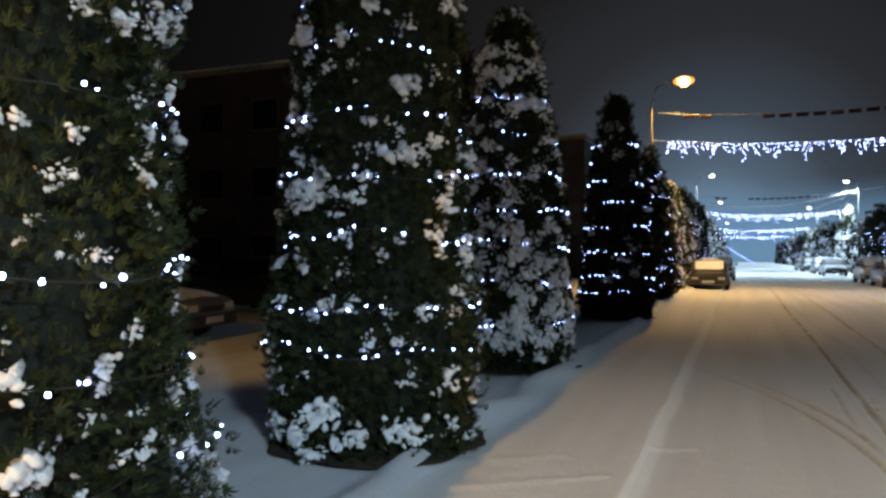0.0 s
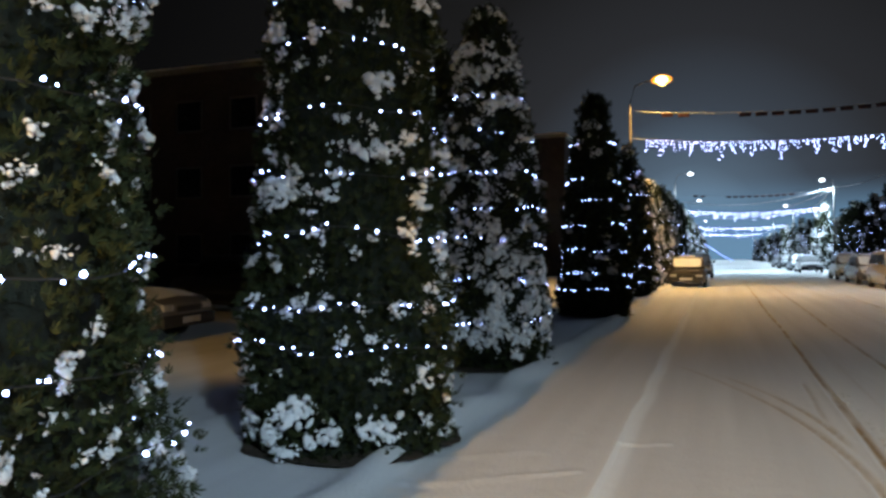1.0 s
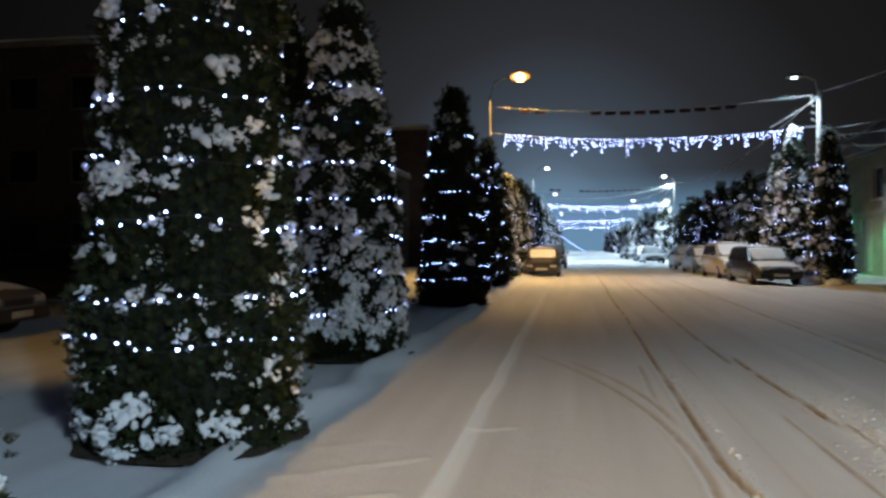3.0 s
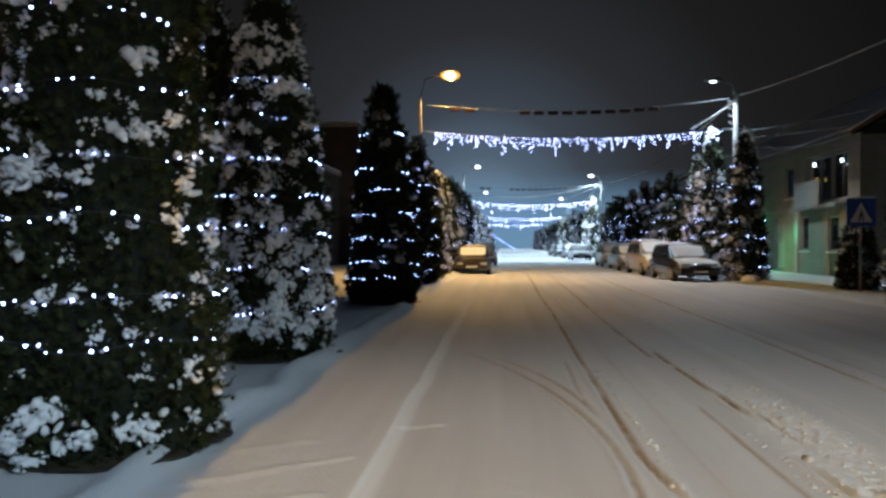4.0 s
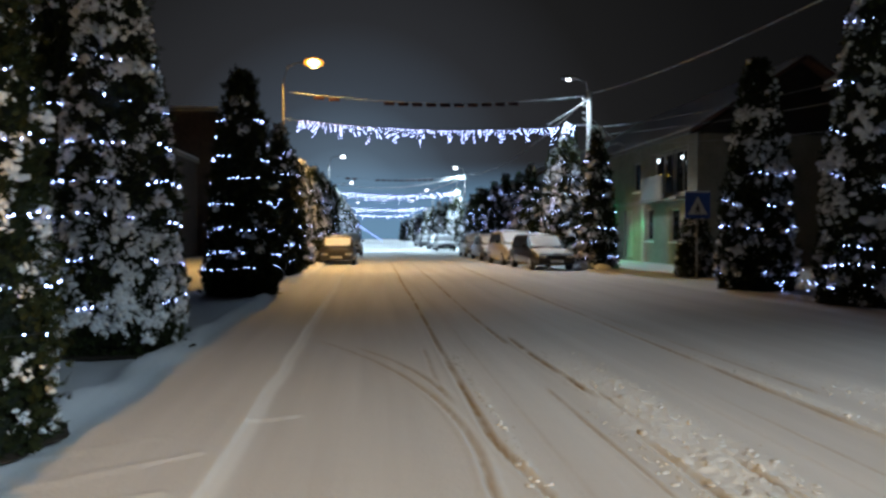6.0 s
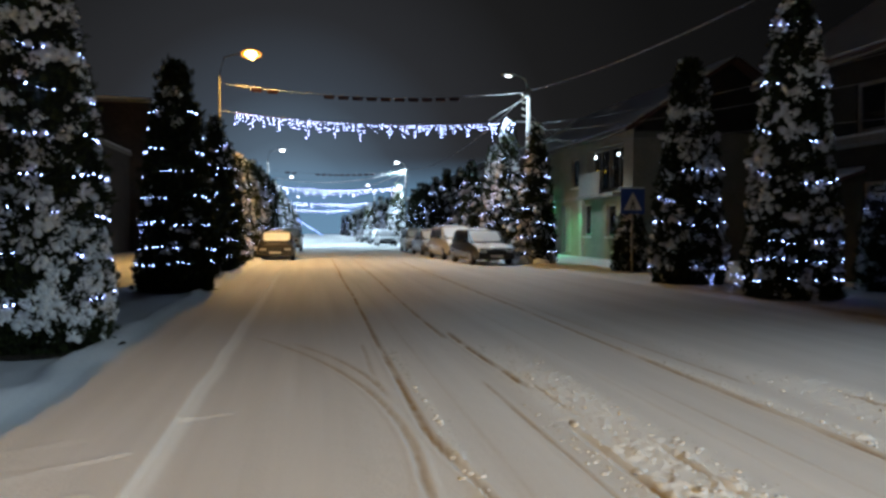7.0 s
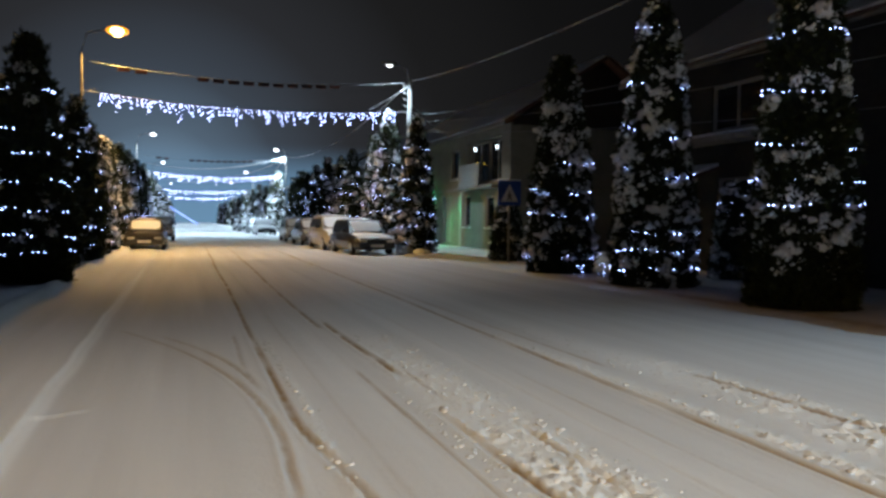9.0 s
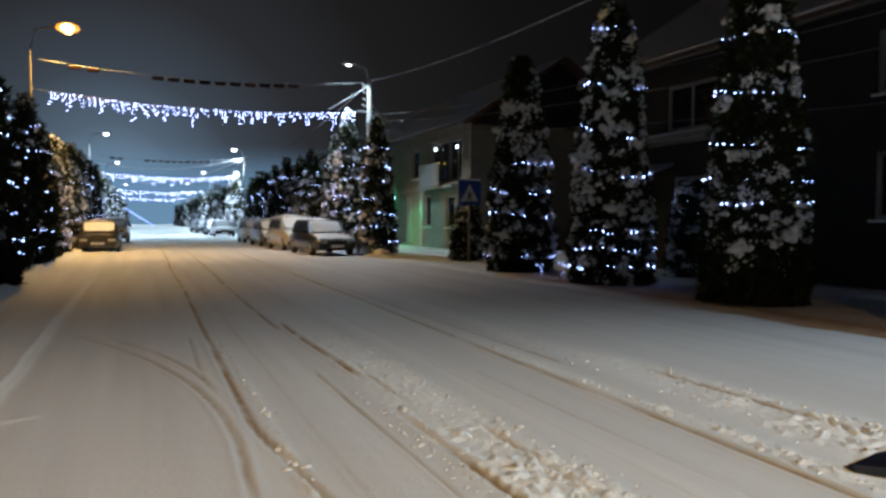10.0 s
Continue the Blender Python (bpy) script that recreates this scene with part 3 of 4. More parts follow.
for (u, v, h, r, seed, sprays, cover, size, clump, power, bare_low, label), (rows, bulbs, rad) in zip(NEAR, STRINGS):
    tree, o = thuja(h, r, seed, sprays, cover, size, clump, power, label=label, bare_low=bare_low, lobes_n=15 if v < 9 and u < 0 else 11)
    plant(tree, u, v)
    light_string(o, (u, v, ground_at(u, v)), 0, seed, rows, bulbs, rad)

# the rows further along the street are copies of three trees
KINDS = []
SORTS = ((5.0, 0.62, 0.12, "dark thuja with little snow in the row along the street"), (5.3, 0.68, 0.45, "snowy thuja in the row along the street"), (5.6, 0.66, 0.68, "thuja thickly covered in snow in the row along the street"))
ROW_LIGHTS = [(0.45, 0), (0.95, 0.05), (1.5, 0.1), (2.1, 0), (2.7, 0.12), (3.3, 0.05), (4.0, 0.05)]
for far, (sprays, size, clump, step, rad) in enumerate(((2600, 0.19, 0.075, 0.19, 0.0155), (1500, 0.24, 0.11, 0.26, 0.023))):
    for k, (h, r, cover, label) in enumerate(SORTS):
        tree, o = thuja(h, r, 31 + k + 10 * far, sprays, cover, size, clump, 0.5, label=label, lobes_n=6)
        KINDS.append((tree, o, light_string(o, (0, 0, 0), 0, 31 + k, ROW_LIGHTS, step, rad, joined=True)))
# the rows: v, sort, scale; those below v 5 are unseen, added to block the rear lamps
LEFT_ROW = [(-5.6, 2, 1.0), (-2.1, 2, 1.0), (20.6, 0, 0.95), (24.4, 0, 1.0), (28.3, 0, 0.9), (32.6, 2, 0.82), (36.8, 1, 0.9), (42, 1, 0.98), (46, 1, 0.98), (50, 0, 1.0), (54, 1, 1.0), (58, 0, 1.0), (63, 2, 1.0), (69, 2, 1.0), (74, 1, 1.05), (80, 1, 1.0), (86, 2, 1.0),
            (92, 1, 1.0), (99, 2, 1.0), (107, 2, 1.0), (116, 1, 1.0), (126, 2, 1.0), (137, 1, 1.0), (150, 2, 1.0), (164, 2, 1.0), (178, 1, 1.0), (192, 2, 1.0), (208, 1, 1.0)]
RIGHT_ROW = [(-2.6, 1, 1.2), (1.0, 1, 1.2), (4.7, 1, 1.2), (28.6, 1, 1.06), (33.0, 2, 1.15), (36.9, 2, 1.02), (41.5, 1, 1.02), (45.4, 1, 1.0), (49.4, 1, 1.04), (54, 1, 1.0), (58, 0, 1.02), (62, 0, 1.08), (66, 0, 1.02), (76.5, 2, 1.12), (83, 2, 1.1), (90, 1, 1.0), (98, 2, 1.05), (107, 2, 1.0), (118, 2, 1.05),
             (126, 2, 1.0), (137, 1, 1.0), (150, 2, 1.0), (164, 1, 1.0), (178, 2, 1.0), (192, 1, 1.0), (208, 2, 1.0)]
used = set()
rr = random.Random(4)
for u0, row in ((-2.42, LEFT_ROW), (9.97, RIGHT_ROW)):
    for v, k, s in row:
        k = k + 3 if v > 46 else k
        tree, o, string = KINDS[k]
        u, rz = u0 + (-0.25 if v in (28.6, 33.0) else rr.uniform(-0.1, 0.1)), rr.uniform(0, 360)
        m = pose(u, v, ground_at(u, v), 0, 0, rz)
        for q in (tree, string):
            if k in used:
                q = copy_thing(q, m)
            q.matrix_basis = m
            q.scale = (s, s, s)
        used.add(k)


back = copy_thing(KINDS[0][0], pose(-4.5, 12.2, ground_at(-4.5, 12.2), 0, 0, 50))
back.scale = (1.0, 1.0, 1.12)

# ---- street lamps, wires and garlands ----
def street_lamp(side, v, z_head, glow, label):
    u, d = (LEFT_POST, 1) if side == "left" else (RIGHT_POST, -1)
    reach = HEAD_U[side] - u
    lamp = thing("street_lamp", (u, v, 0), label=label, category="street lamp", group="street lamps")
    part("pole", tube([(0, 0, -0.1), (0, 0, 3.8), (0, 0, 7.75)], [0.16, 0.13, 0.095] if side == "right" and v < 50 else [0.085, 0.06, 0.038], 12), CONCRETE if side == "right" and v < 50 else DARK_POLE, lamp, smooth=True)
    part("arm", tube([(0, 0, z_head - 0.85), (reach * 0.15, 0, z_head - 0.15), (reach * 0.5, 0, z_head), (reach - 0.3 * d, 0, z_head + 0.02)], 0.03, 8), STEEL, lamp, smooth=True)
    head = part("lamp_head", boxes((reach - 0.33, reach + 0.33, -0.15, 0.15, z_head - 0.02, z_head + 0.12), bevel=0.05), STEEL, lamp)
    bowl = bmesh.new()
    sod = glow is SODIUM_GLOW
    # lens swollen to imitate glare; the sodium bowl's orange imitates its halo
    bmesh.ops.create_icosphere(bowl, subdivisions=3, radius=1.0, matrix=Matrix.LocRotScale((reach, 0, z_head + (0.03 if sod else -0.02)), None, (0.42, 0.27, 0.19) if sod else (0.22, 0.18, 0.13) if v > 50 else (0.13, 0.08, 0.045)))
    lens = part("lens", bowl, SODIUM_HALO if sod else glow, head, "orange lamp bowl whose glow imitates a halo" if sod else "glowing lamp lens", smooth=True)
    if sod:
        for y in (-1, 1):
            core = bmesh.new()
            bmesh.ops.create_icosphere(core, subdivisions=2, radius=1.0, matrix=Matrix.LocRotScale((reach, 0.2 * y, z_head - 0.01), None, (0.25, 0.12, 0.14)))
            part("lamp_glass", core, SODIUM_GLOW, head, "glaring lamp glass", smooth=True)
    return lamp


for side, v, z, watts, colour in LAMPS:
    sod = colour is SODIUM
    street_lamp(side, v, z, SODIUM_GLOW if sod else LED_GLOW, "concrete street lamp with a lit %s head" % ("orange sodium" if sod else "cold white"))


def wire(name, a, b, sag, radius, mat, parent=None, n=16):
    """A hanging cable from a to b."""
    a, b = Vector(a), Vector(b)
    pts = [a.lerp(b, k / n) - Vector((0, 0, 4 * sag * (k / n) * (1 - k / n))) for k in range(n + 1)]
    return part(name, tube([tuple(p) for p in pts], radius, 5), mat, parent, smooth=True)


SNOWY_WIRE = noisy("frosted_wire", (0.16, 0.16, 0.17), (0.4, 0.4, 0.42), 30, 0.7)
LADEN_WIRE = noisy("snow_laden_wire", (0.4, 0.4, 0.42), (0.75, 0.75, 0.77), 30, 0.8)
PENNANT = noisy("dark_red_cloth", (0.035, 0.01, 0.01), (0.08, 0.02, 0.018), 12, 0.85)
ICICLE_GLOW = glowing("icicle_glow", (0.36, 0.46, 1.0), 26.0)


ICICLE_MESH = BULB_MESH.copy()
ICICLE_MESH.materials.clear()
ICICLE_MESH.materials.append(ICICLE_GLOW)


def garland(v, z_l, z_mid, z_r, seed, r, strands):
    """A curtain of hanging lights on a cable across the street."""
    rng = random.Random(seed)
    g = thing("light_garland", (0, v, 0), label="icicle curtain of cool white lights hung across the street", category="light garland", group="garlands across the street")
    a, b = -2.95, 10.25

    def cable_z(u):
        k = (u - a) / (b - a)
        return z_l + (z_r - z_l) * k - 4 * ((z_l + z_r) / 2 - z_mid) * k * (1 - k)

    part("cable", tube([(u, 0, cable_z(u)) for u in np.linspace(a, b, 24)], 0.012, 5), SNOWY_WIRE, g)
    strand_n = strands
    for k in range(strand_n):
        u = -2.35 + 12.1 * (k + rng.uniform(-0.3, 0.3)) / strands
        n = (4, 2, 3, 2, 6, 4, 1, 3)[k % 8] + rng.randint(-1, 1)
        n = max(n, 1)
        strand = part("strand", tube([(u, 0, cable_z(u)), (u, 0, cable_z(u) - 0.115 * n)], 0.004, 4), WIRE, g)
        for j in range(n):
            s = r * rng.uniform(0.6, 1.15)
            ball = new("bulb", ICICLE_MESH)
            ball.parent = strand
            ball.matrix_basis = Matrix.LocRotScale((u + rng.uniform(-0.07, 0.07), rng.uniform(-0.05, 0.05), cable_z(u) - 0.04 - 0.112 * j + rng.uniform(-0.03, 0.03)), None, (s, s, s))
    return g


garland(31.4, 6.3, 5.9, 6.25, 3, 0.019, 84)
garland(74.5, 5.85, 5.4, 5.9, 5, 0.027, 56)
garland(117.5, 5.9, 5.5, 5.9, 8, 0.032, 44)
garland(160.0, 6.0, 5.6, 6.0, 9, 0.042, 36)

# the wire of dark pennants above the first garland, and the plain ones further on
for v, z_l, z_m, z_r in ((31.4, 7.42, 7.07, 7.5), (74.5, 7.3, 7.0, 7.4)):
    line = thing("pennant_line", (0, v, 0), label="frosted wire with a row of small dark red pennants", category="bunting", group="wires across the street")
    wire("cable", (-2.75, 0, z_l), (10.0, 0, z_r), (z_l + z_r) / 2 - z_m, 0.01, SNOWY_WIRE, line)
    for k in list(range(12)):
        u = 1.47 + 0.6 * k if k < 10 else -1.5 + 0.64 * (k - 10)
        t = (u + 2.75) / 12.75
        z = z_l + (z_r - z_l) * t - 4 * ((z_l + z_r) / 2 - z_m) * t * (1 - t)
        part("pennant", boxes((u - 0.22, u + 0.22, -0.012, 0.012, z - 0.16, z - 0.012), bevel=0.008), PENNANT, line)

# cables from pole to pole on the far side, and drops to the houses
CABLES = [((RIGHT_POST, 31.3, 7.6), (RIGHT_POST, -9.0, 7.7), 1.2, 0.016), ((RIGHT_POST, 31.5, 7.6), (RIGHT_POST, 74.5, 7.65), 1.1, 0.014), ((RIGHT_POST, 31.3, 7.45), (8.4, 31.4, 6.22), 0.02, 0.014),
          ((RIGHT_POST, 31.4, 6.1), (14.25, 7.0, 5.5), 0.45, 0.012), ((RIGHT_POST, 31.4, 5.8), (14.25, 3.0, 4.7), 0.5, 0.011), ((RIGHT_POST, 31.4, 5.4), (14.25, 5.0, 3.5), 0.35, 0.01),
          ((RIGHT_POST, 31.5, 6.6), (14.3, 36.0, 5.5), 0.2, 0.011), ((RIGHT_POST, 74.4, 7.6), (-2.7, 74.6, 6.6), 0.85, 0.016), ((RIGHT_POST, 74.5, 7.4), (-2.7, 117.5, 7.5), 1.4, 0.016),
          ((RIGHT_POST, 74.5, 7.6), (RIGHT_POST, 117, 7.65), 1.1, 0.014)]
for a, b, sag, r in CABLES:
    tagged(wire("overhead_cable", a, b, sag, r * (0.9 if b[0] > 12 else 1.35), SNOWY_WIRE if b[0] > 12 else LADEN_WIRE, n=28), "thin frosted overhead cable strung from a concrete pole", "cable", "overhead cables")


def pole_fittings(v):
    """Insulators and a coil of cable on a pole of the far side."""
    f = thing("pole_bracket", (RIGHT_POST, v, 0), label="steel bracket with insulators strapped to a concrete pole", category="bracket")
    part("cross_bar", boxes((-0.5, 0.35, 0.13, 0.18, 6.25, 6.32), bevel=0.008), STEEL, f)
    for k, z in enumerate((6.5, 6.8, 7.1, 7.4)):
        part("insulator", tube([(-0.12 - 0.02 * k, 0.02, z), (-0.22 - 0.02 * k, 0.02, z + 0.02), (-0.3, 0.02, z + 0.1)], [0.03, 0.045, 0.02], 8), CONCRETE, f)


pole_fittings(31.7)

# ---- crossing sign ----
BLUE_SIGN = noisy("blue_sign_face", (0.012, 0.05, 0.28), (0.02, 0.07, 0.34), 6, 0.4)
WHITE_SIGN = noisy("white_sign_face", (0.6, 0.6, 0.6), (0.75, 0.75, 0.75), 6, 0.45)
BLACK_SIGN = noisy("black_sign_film", (0.012, 0.012, 0.012), (0.03, 0.03, 0.03), 8, 0.5)
sign = thing("crossing_sign", (10.65, 21.5, ground_at(10.65, 21.5)), -8, "blue square pedestrian crossing sign on a grey steel post", "road sign")
part("post", tube([(0, 0, -0.1), (0, 0, 2.75)], 0.035, 10), STEEL, sign, smooth=True)
board = part("board", boxes((-0.38, 0.38, -0.055, -0.037, 1.85, 2.65), bevel=0.006), BLUE_SIGN, sign, "blue square board")
tri = bmesh.new()
front = [tri.verts.new(p) for p in ((-0.29, -0.059, 1.97), (0.29, -0.059, 1.97), (0, -0.059, 2.53))]
face = tri.faces.new(front)
for f in bmesh.ops.extrude_face_region(tri, geom=[face])["geom"]:
    if isinstance(f, bmesh.types.BMVert):
        f.co.y -= 0.004
part("triangle", tri, WHITE_SIGN, board, "white triangle")
fig = boxes((-0.035, 0.035, -0.069, -0.064, 2.08, 2.24), (-0.07, -0.03, -0.069, -0.064, 1.99, 2.1), (0.03, 0.07, -0.069, -0.064, 1.99, 2.1), (-0.08, 0.08, -0.0695, -0.0645, 2.15, 2.18), (-0.025, 0.025, -0.069, -0.064, 2.26, 2.31))
part("symbol", fig, BLACK_SIGN, board, "plain black bars")
part("snow_cap", boxes((-0.37, 0.37, -0.07, 0.0, 2.652, 2.69), bevel=0.015), SNOW, sign, "white snow", smooth=True)

shrub, so = thuja(2.3, 0.5, 44, 1800, 0.35, 0.13, 0.05, 0.35, label="small round-topped thuja with some snow behind a road sign")
plant(shrub, 11.0, 22.4)
bush = copy_thing(shrub, pose(13.1, 13.9, ground_at(13.1, 13.9), 0, 0, 70))
tagged(bush, "small round-topped thuja with fairy lights near a house wall")
light_string(so, (13.1, 13.9, ground_at(13.1, 13.9)), 70, 45, [(1.5, 0), (1.75, 0.05), (2.0, 0)], 0.3, 0.009, joined=True, label="short string of fairy lights on a small thuja")


# a loop of lights fallen round the foot of the tree by the sign
fallen = thing("light_string", (10.55, 15.9, ground_at(10.55, 15.9)), 0, "loop of fairy lights fallen on the snow at a tree's foot", "fairy lights", "fairy lights on the trees")
loop_rng = random.Random(12)
loop_pts = [(0.5 * math.cos(k * 0.9) + loop_rng.uniform(-0.12, 0.12), 0.25 * math.sin(k * 0.9) - 0.1 + loop_rng.uniform(-0.1, 0.1), max(0.06, 0.05 + 0.026 * k + loop_rng.uniform(-0.1, 0.1))) for k in range(17)]
part("wire", tube(loop_pts, 0.004, 3), WIRE, fallen)
for at in loop_pts:
    b = new("bulb", BULB_MESH)
    b.parent = fallen
    b.matrix_basis = Matrix.LocRotScale(at, None, (0.009, 0.009, 0.009))

# heaped snow at the end of the parked row
for u, v, r, hgt in ((9.05, 28.3, 0.42, 0.3), (9.6, 27.5, 0.3, 0.18)):
    heap = bmesh.new()
    bmesh.ops.create_icosphere(heap, subdivisions=4, radius=1.0)
    for p in heap.verts:
        k = 1 + 0.16 * math.sin(5 * p.co.x + 3 * p.co.y + u) + 0.1 * math.sin(11 * p.co.y - 7 * p.co.z)
        p.co = Vector((p.co.x * r * k, p.co.y * r * k, max(p.co.z, -0.15) * hgt * k))
    heap_ob = part("snow_bank", heap, SNOW, None, smooth=True)
    heap_ob.location = (u, v, ground_at(u, v) + 0.02)
    tagged(heap_ob, "small heap of shovelled snow beside the kerb", "snow heap", "snow heaps")

# ---- cars ----
def paint(name, c, rough=0.35):
    m = noisy(name, tuple(k * 0.85 for k in c), c, 4, rough, 0.0)
    m.node_tree.nodes["Principled BSDF"].inputs["Coat Weight"].default_value = 0.6
    return m


CAR_GLASS = noisy("car_glass", (0.01, 0.012, 0.014), (0.03, 0.03, 0.032), 3, 0.3)
RUBBER = noisy("tyre_rubber", (0.012, 0.012, 0.012), (0.03, 0.03, 0.03), 20, 0.85)
RIM = noisy("alloy_rim", (0.25, 0.25, 0.26), (0.4, 0.4, 0.41), 10, 0.4, 0.8)
PLASTIC = noisy("black_plastic", (0.015, 0.015, 0.016), (0.035, 0.035, 0.035), 12, 0.6)
RED_LENS = noisy("red_tail_lens", (0.16, 0.01, 0.01), (0.25, 0.02, 0.015), 6, 0.25)
CLEAR_LENS = noisy("clear_head_lens", (0.35, 0.36, 0.38), (0.55, 0.56, 0.58), 6, 0.15)
PLATE = noisy("plate_white", (0.5, 0.5, 0.5), (0.6, 0.6, 0.6), 6, 0.5)


def loft(rings):
    """A closed skin through rings of equally many points."""
    bm = bmesh.new()
    vr = [[bm.verts.new(p) for p in ring] for ring in rings]
    n = len(vr[0])
    for a, b in zip(vr, vr[1:]):
        for k in range(n):
            bm.faces.new((a[k], a[(k + 1) % n], b[(k + 1) % n], b[k]))
    bm.faces.new(vr[0][::-1])
    bm.faces.new(vr[-1])
    bmesh.ops.recalc_face_normals(bm, faces=bm.faces)
    return bm


def section(y, w, z0, z1, corner=0.12):
    """A rounded cross-section across the car at y."""
    c = min(corner, (z1 - z0) * 0.45)
    return [(-w + c * 0.4, y, z0), (w - c * 0.4, y, z0), (w, y, z0 + c), (w * 1.01, y, (z0 + z1) / 2), (w * 0.985, y, z1 - c), (w - c, y, z1 - c * 0.12), (0, y, z1 + 0.015), (-w + c, y, z1 - c * 0.12), (-w * 0.985, y, z1 - c), (-w * 1.01, y, (z0 + z1) / 2), (-w, y, z0 + c)]


def car(place, rz, colour, label, length=4.2, width=1.68, height=1.42, hatch=False, snow=0.07, cover=True, bonnet=True):
    """A parked car; its front looks along +y."""
    c = thing("car", place, rz, label, "car", "parked cars")
    w, L, H = width / 2, length / 2, height
    belt = H * 0.62
    skin = paint("car_paint", colour)
    body = part("body", loft([section(-L, w * 0.86, 0.36, belt * 0.82), section(-L + 0.08, w * 0.95, 0.26, belt * 0.97), section(-L + 0.5, w, 0.2, belt), section(-0.2, w, 0.19, belt), section(L * 0.35, w, 0.19, belt * 0.99),
                              section(L - 0.55, w * 0.98, 0.2, belt * 0.88), section(L - 0.1, w * 0.92, 0.26, belt * 0.76), section(L, w * 0.82, 0.36, belt * 0.64)]), skin, c, smooth=True)
    rear_top, rear_bottom = (-L + 0.45, -L + 0.12) if hatch else (-L + 1.05, -L + 0.6)
    f_top, f_bottom = L * 0.12, L * 0.42
    part("cabin", loft([[(-w * 0.86, rear_bottom, belt - 0.02), (w * 0.86, rear_bottom, belt - 0.02), (w * 0.9, f_bottom, belt - 0.02), (-w * 0.9, f_bottom, belt - 0.02)],
                        [(-w * 0.8, rear_top - 0.12, H - 0.16), (w * 0.8, rear_top - 0.12, H - 0.16), (w * 0.8, f_top + 0.14, H - 0.16), (-w * 0.8, f_top + 0.14, H - 0.16)],
                        [(-w * 0.72, rear_top, H - 0.04), (w * 0.72, rear_top, H - 0.04), (w * 0.72, f_top, H - 0.04), (-w * 0.72, f_top, H - 0.04)],
                        [(-w * 0.62, rear_top + 0.14, H), (w * 0.62, rear_top + 0.14, H), (w * 0.62, f_top - 0.12, H), (-w * 0.62, f_top - 0.12, H)]]), skin, c)

    def pane(name, pts, off):
        bm = bmesh.new()
        v = [bm.verts.new(Vector(p) + Vector(off)) for p in pts]
        bm.faces.new(v)
        bmesh.ops.solidify(bm, geom=bm.faces[:], thickness=0.012)
        part(name, bm, CAR_GLASS, c, "dark glass")

    zt, zb = H - 0.17, belt + 0.05
    pane("rear_window", [(-w * 0.72, rear_bottom + 0.02, zb), (w * 0.72, rear_bottom + 0.02, zb), (w * 0.68, rear_top - 0.13, zt), (-w * 0.68, rear_top - 0.13, zt)], (0, -0.02, 0.012))
    pane("windscreen", [(-w * 0.76, f_bottom - 0.03, zb), (w * 0.76, f_bottom - 0.03, zb), (w * 0.7, f_top + 0.15, zt), (-w * 0.7, f_top + 0.15, zt)], (0, 0.022, 0.012))
    for s in (-1, 1):
        ymid = (rear_bottom + f_bottom) / 2
        for y0, y1, t0, t1 in ((rear_bottom + 0.12, ymid - 0.04, rear_top + 0.02, ymid - 0.04), (ymid + 0.04, f_bottom - 0.14, ymid + 0.04, f_top + 0.04)):
            pane("side_window", [(s * w * 0.885, y0, zb), (s * w * 0.895, y1, zb), (s * w * 0.81, t1, zt), (s * w * 0.81, t0, zt)], (s * 0.014, 0, 0))
        part("wing_mirror", boxes((min(s * w * 0.97, s * w * 1.16), max(s * w * 0.97, s * w * 1.16), f_bottom - 0.3, f_bottom - 0.2, belt + 0.02, belt + 0.15), bevel=0.02), PLASTIC, c)
        part("tail_light", boxes((s * w * 0.7 - 0.11, s * w * 0.7 + 0.11, -L - 0.012, -L + 0.1, belt * 0.72, belt * 0.88), bevel=0.02), RED_LENS, c, "red lens")
        part("headlight", boxes((s * w * 0.64 - 0.15, s * w * 0.64 + 0.15, L - 0.13, L + 0.006, belt * 0.55, belt * 0.68), bevel=0.03), CLEAR_LENS, c, "clear lens")
        for y in (-L + 0.75, L - 0.78):
            tyre = bmesh.new()
            bmesh.ops.create_cone(tyre, cap_ends=True, segments=24, radius1=0.3, radius2=0.3, depth=0.19, matrix=Matrix.LocRotScale((s * (w - 0.085), y, 0.3), Euler((0, radians(90), 0)), None))
            bmesh.ops.bevel(tyre, geom=[e for e in tyre.edges if abs(e.verts[0].co.x - e.verts[1].co.x) < 0.01], offset=0.03, segments=2, affect="EDGES")
            wheel = part("wheel", tyre, RUBBER, c, "black rubber tyre", smooth=False)
            rim = bmesh.new()
            bmesh.ops.create_cone(rim, cap_ends=True, segments=18, radius1=0.19, radius2=0.17, depth=0.03, matrix=Matrix.LocRotScale((s * (w + 0.015), y, 0.3), Euler((0, s * radians(90), 0)), None))
            part("rim", rim, RIM, wheel, "grey alloy rim")
    part("rear_bumper", boxes((-w * 0.93, w * 0.93, -L - 0.05, -L + 0.14, 0.3, 0.5), bevel=0.04), PLASTIC, c)
    part("front_bumper", boxes((-w * 0.88, w * 0.88, L - 0.12, L + 0.05, 0.26, 0.46), bevel=0.04), PLASTIC, c)
    part("grille", boxes((-w * 0.4, w * 0.4, L - 0.08, L + 0.012, 0.5, 0.6), bevel=0.01), PLASTIC, c)
    part("number_plate", boxes((-0.26, 0.26, -L - 0.065, -L - 0.052, 0.34, 0.45), bevel=0.003), PLATE, c, "plain white bar")
    part("front_plate", boxes((-0.26, 0.26, L + 0.052, L + 0.062, 0.32, 0.42), bevel=0.003), PLATE, c, "plain white bar")
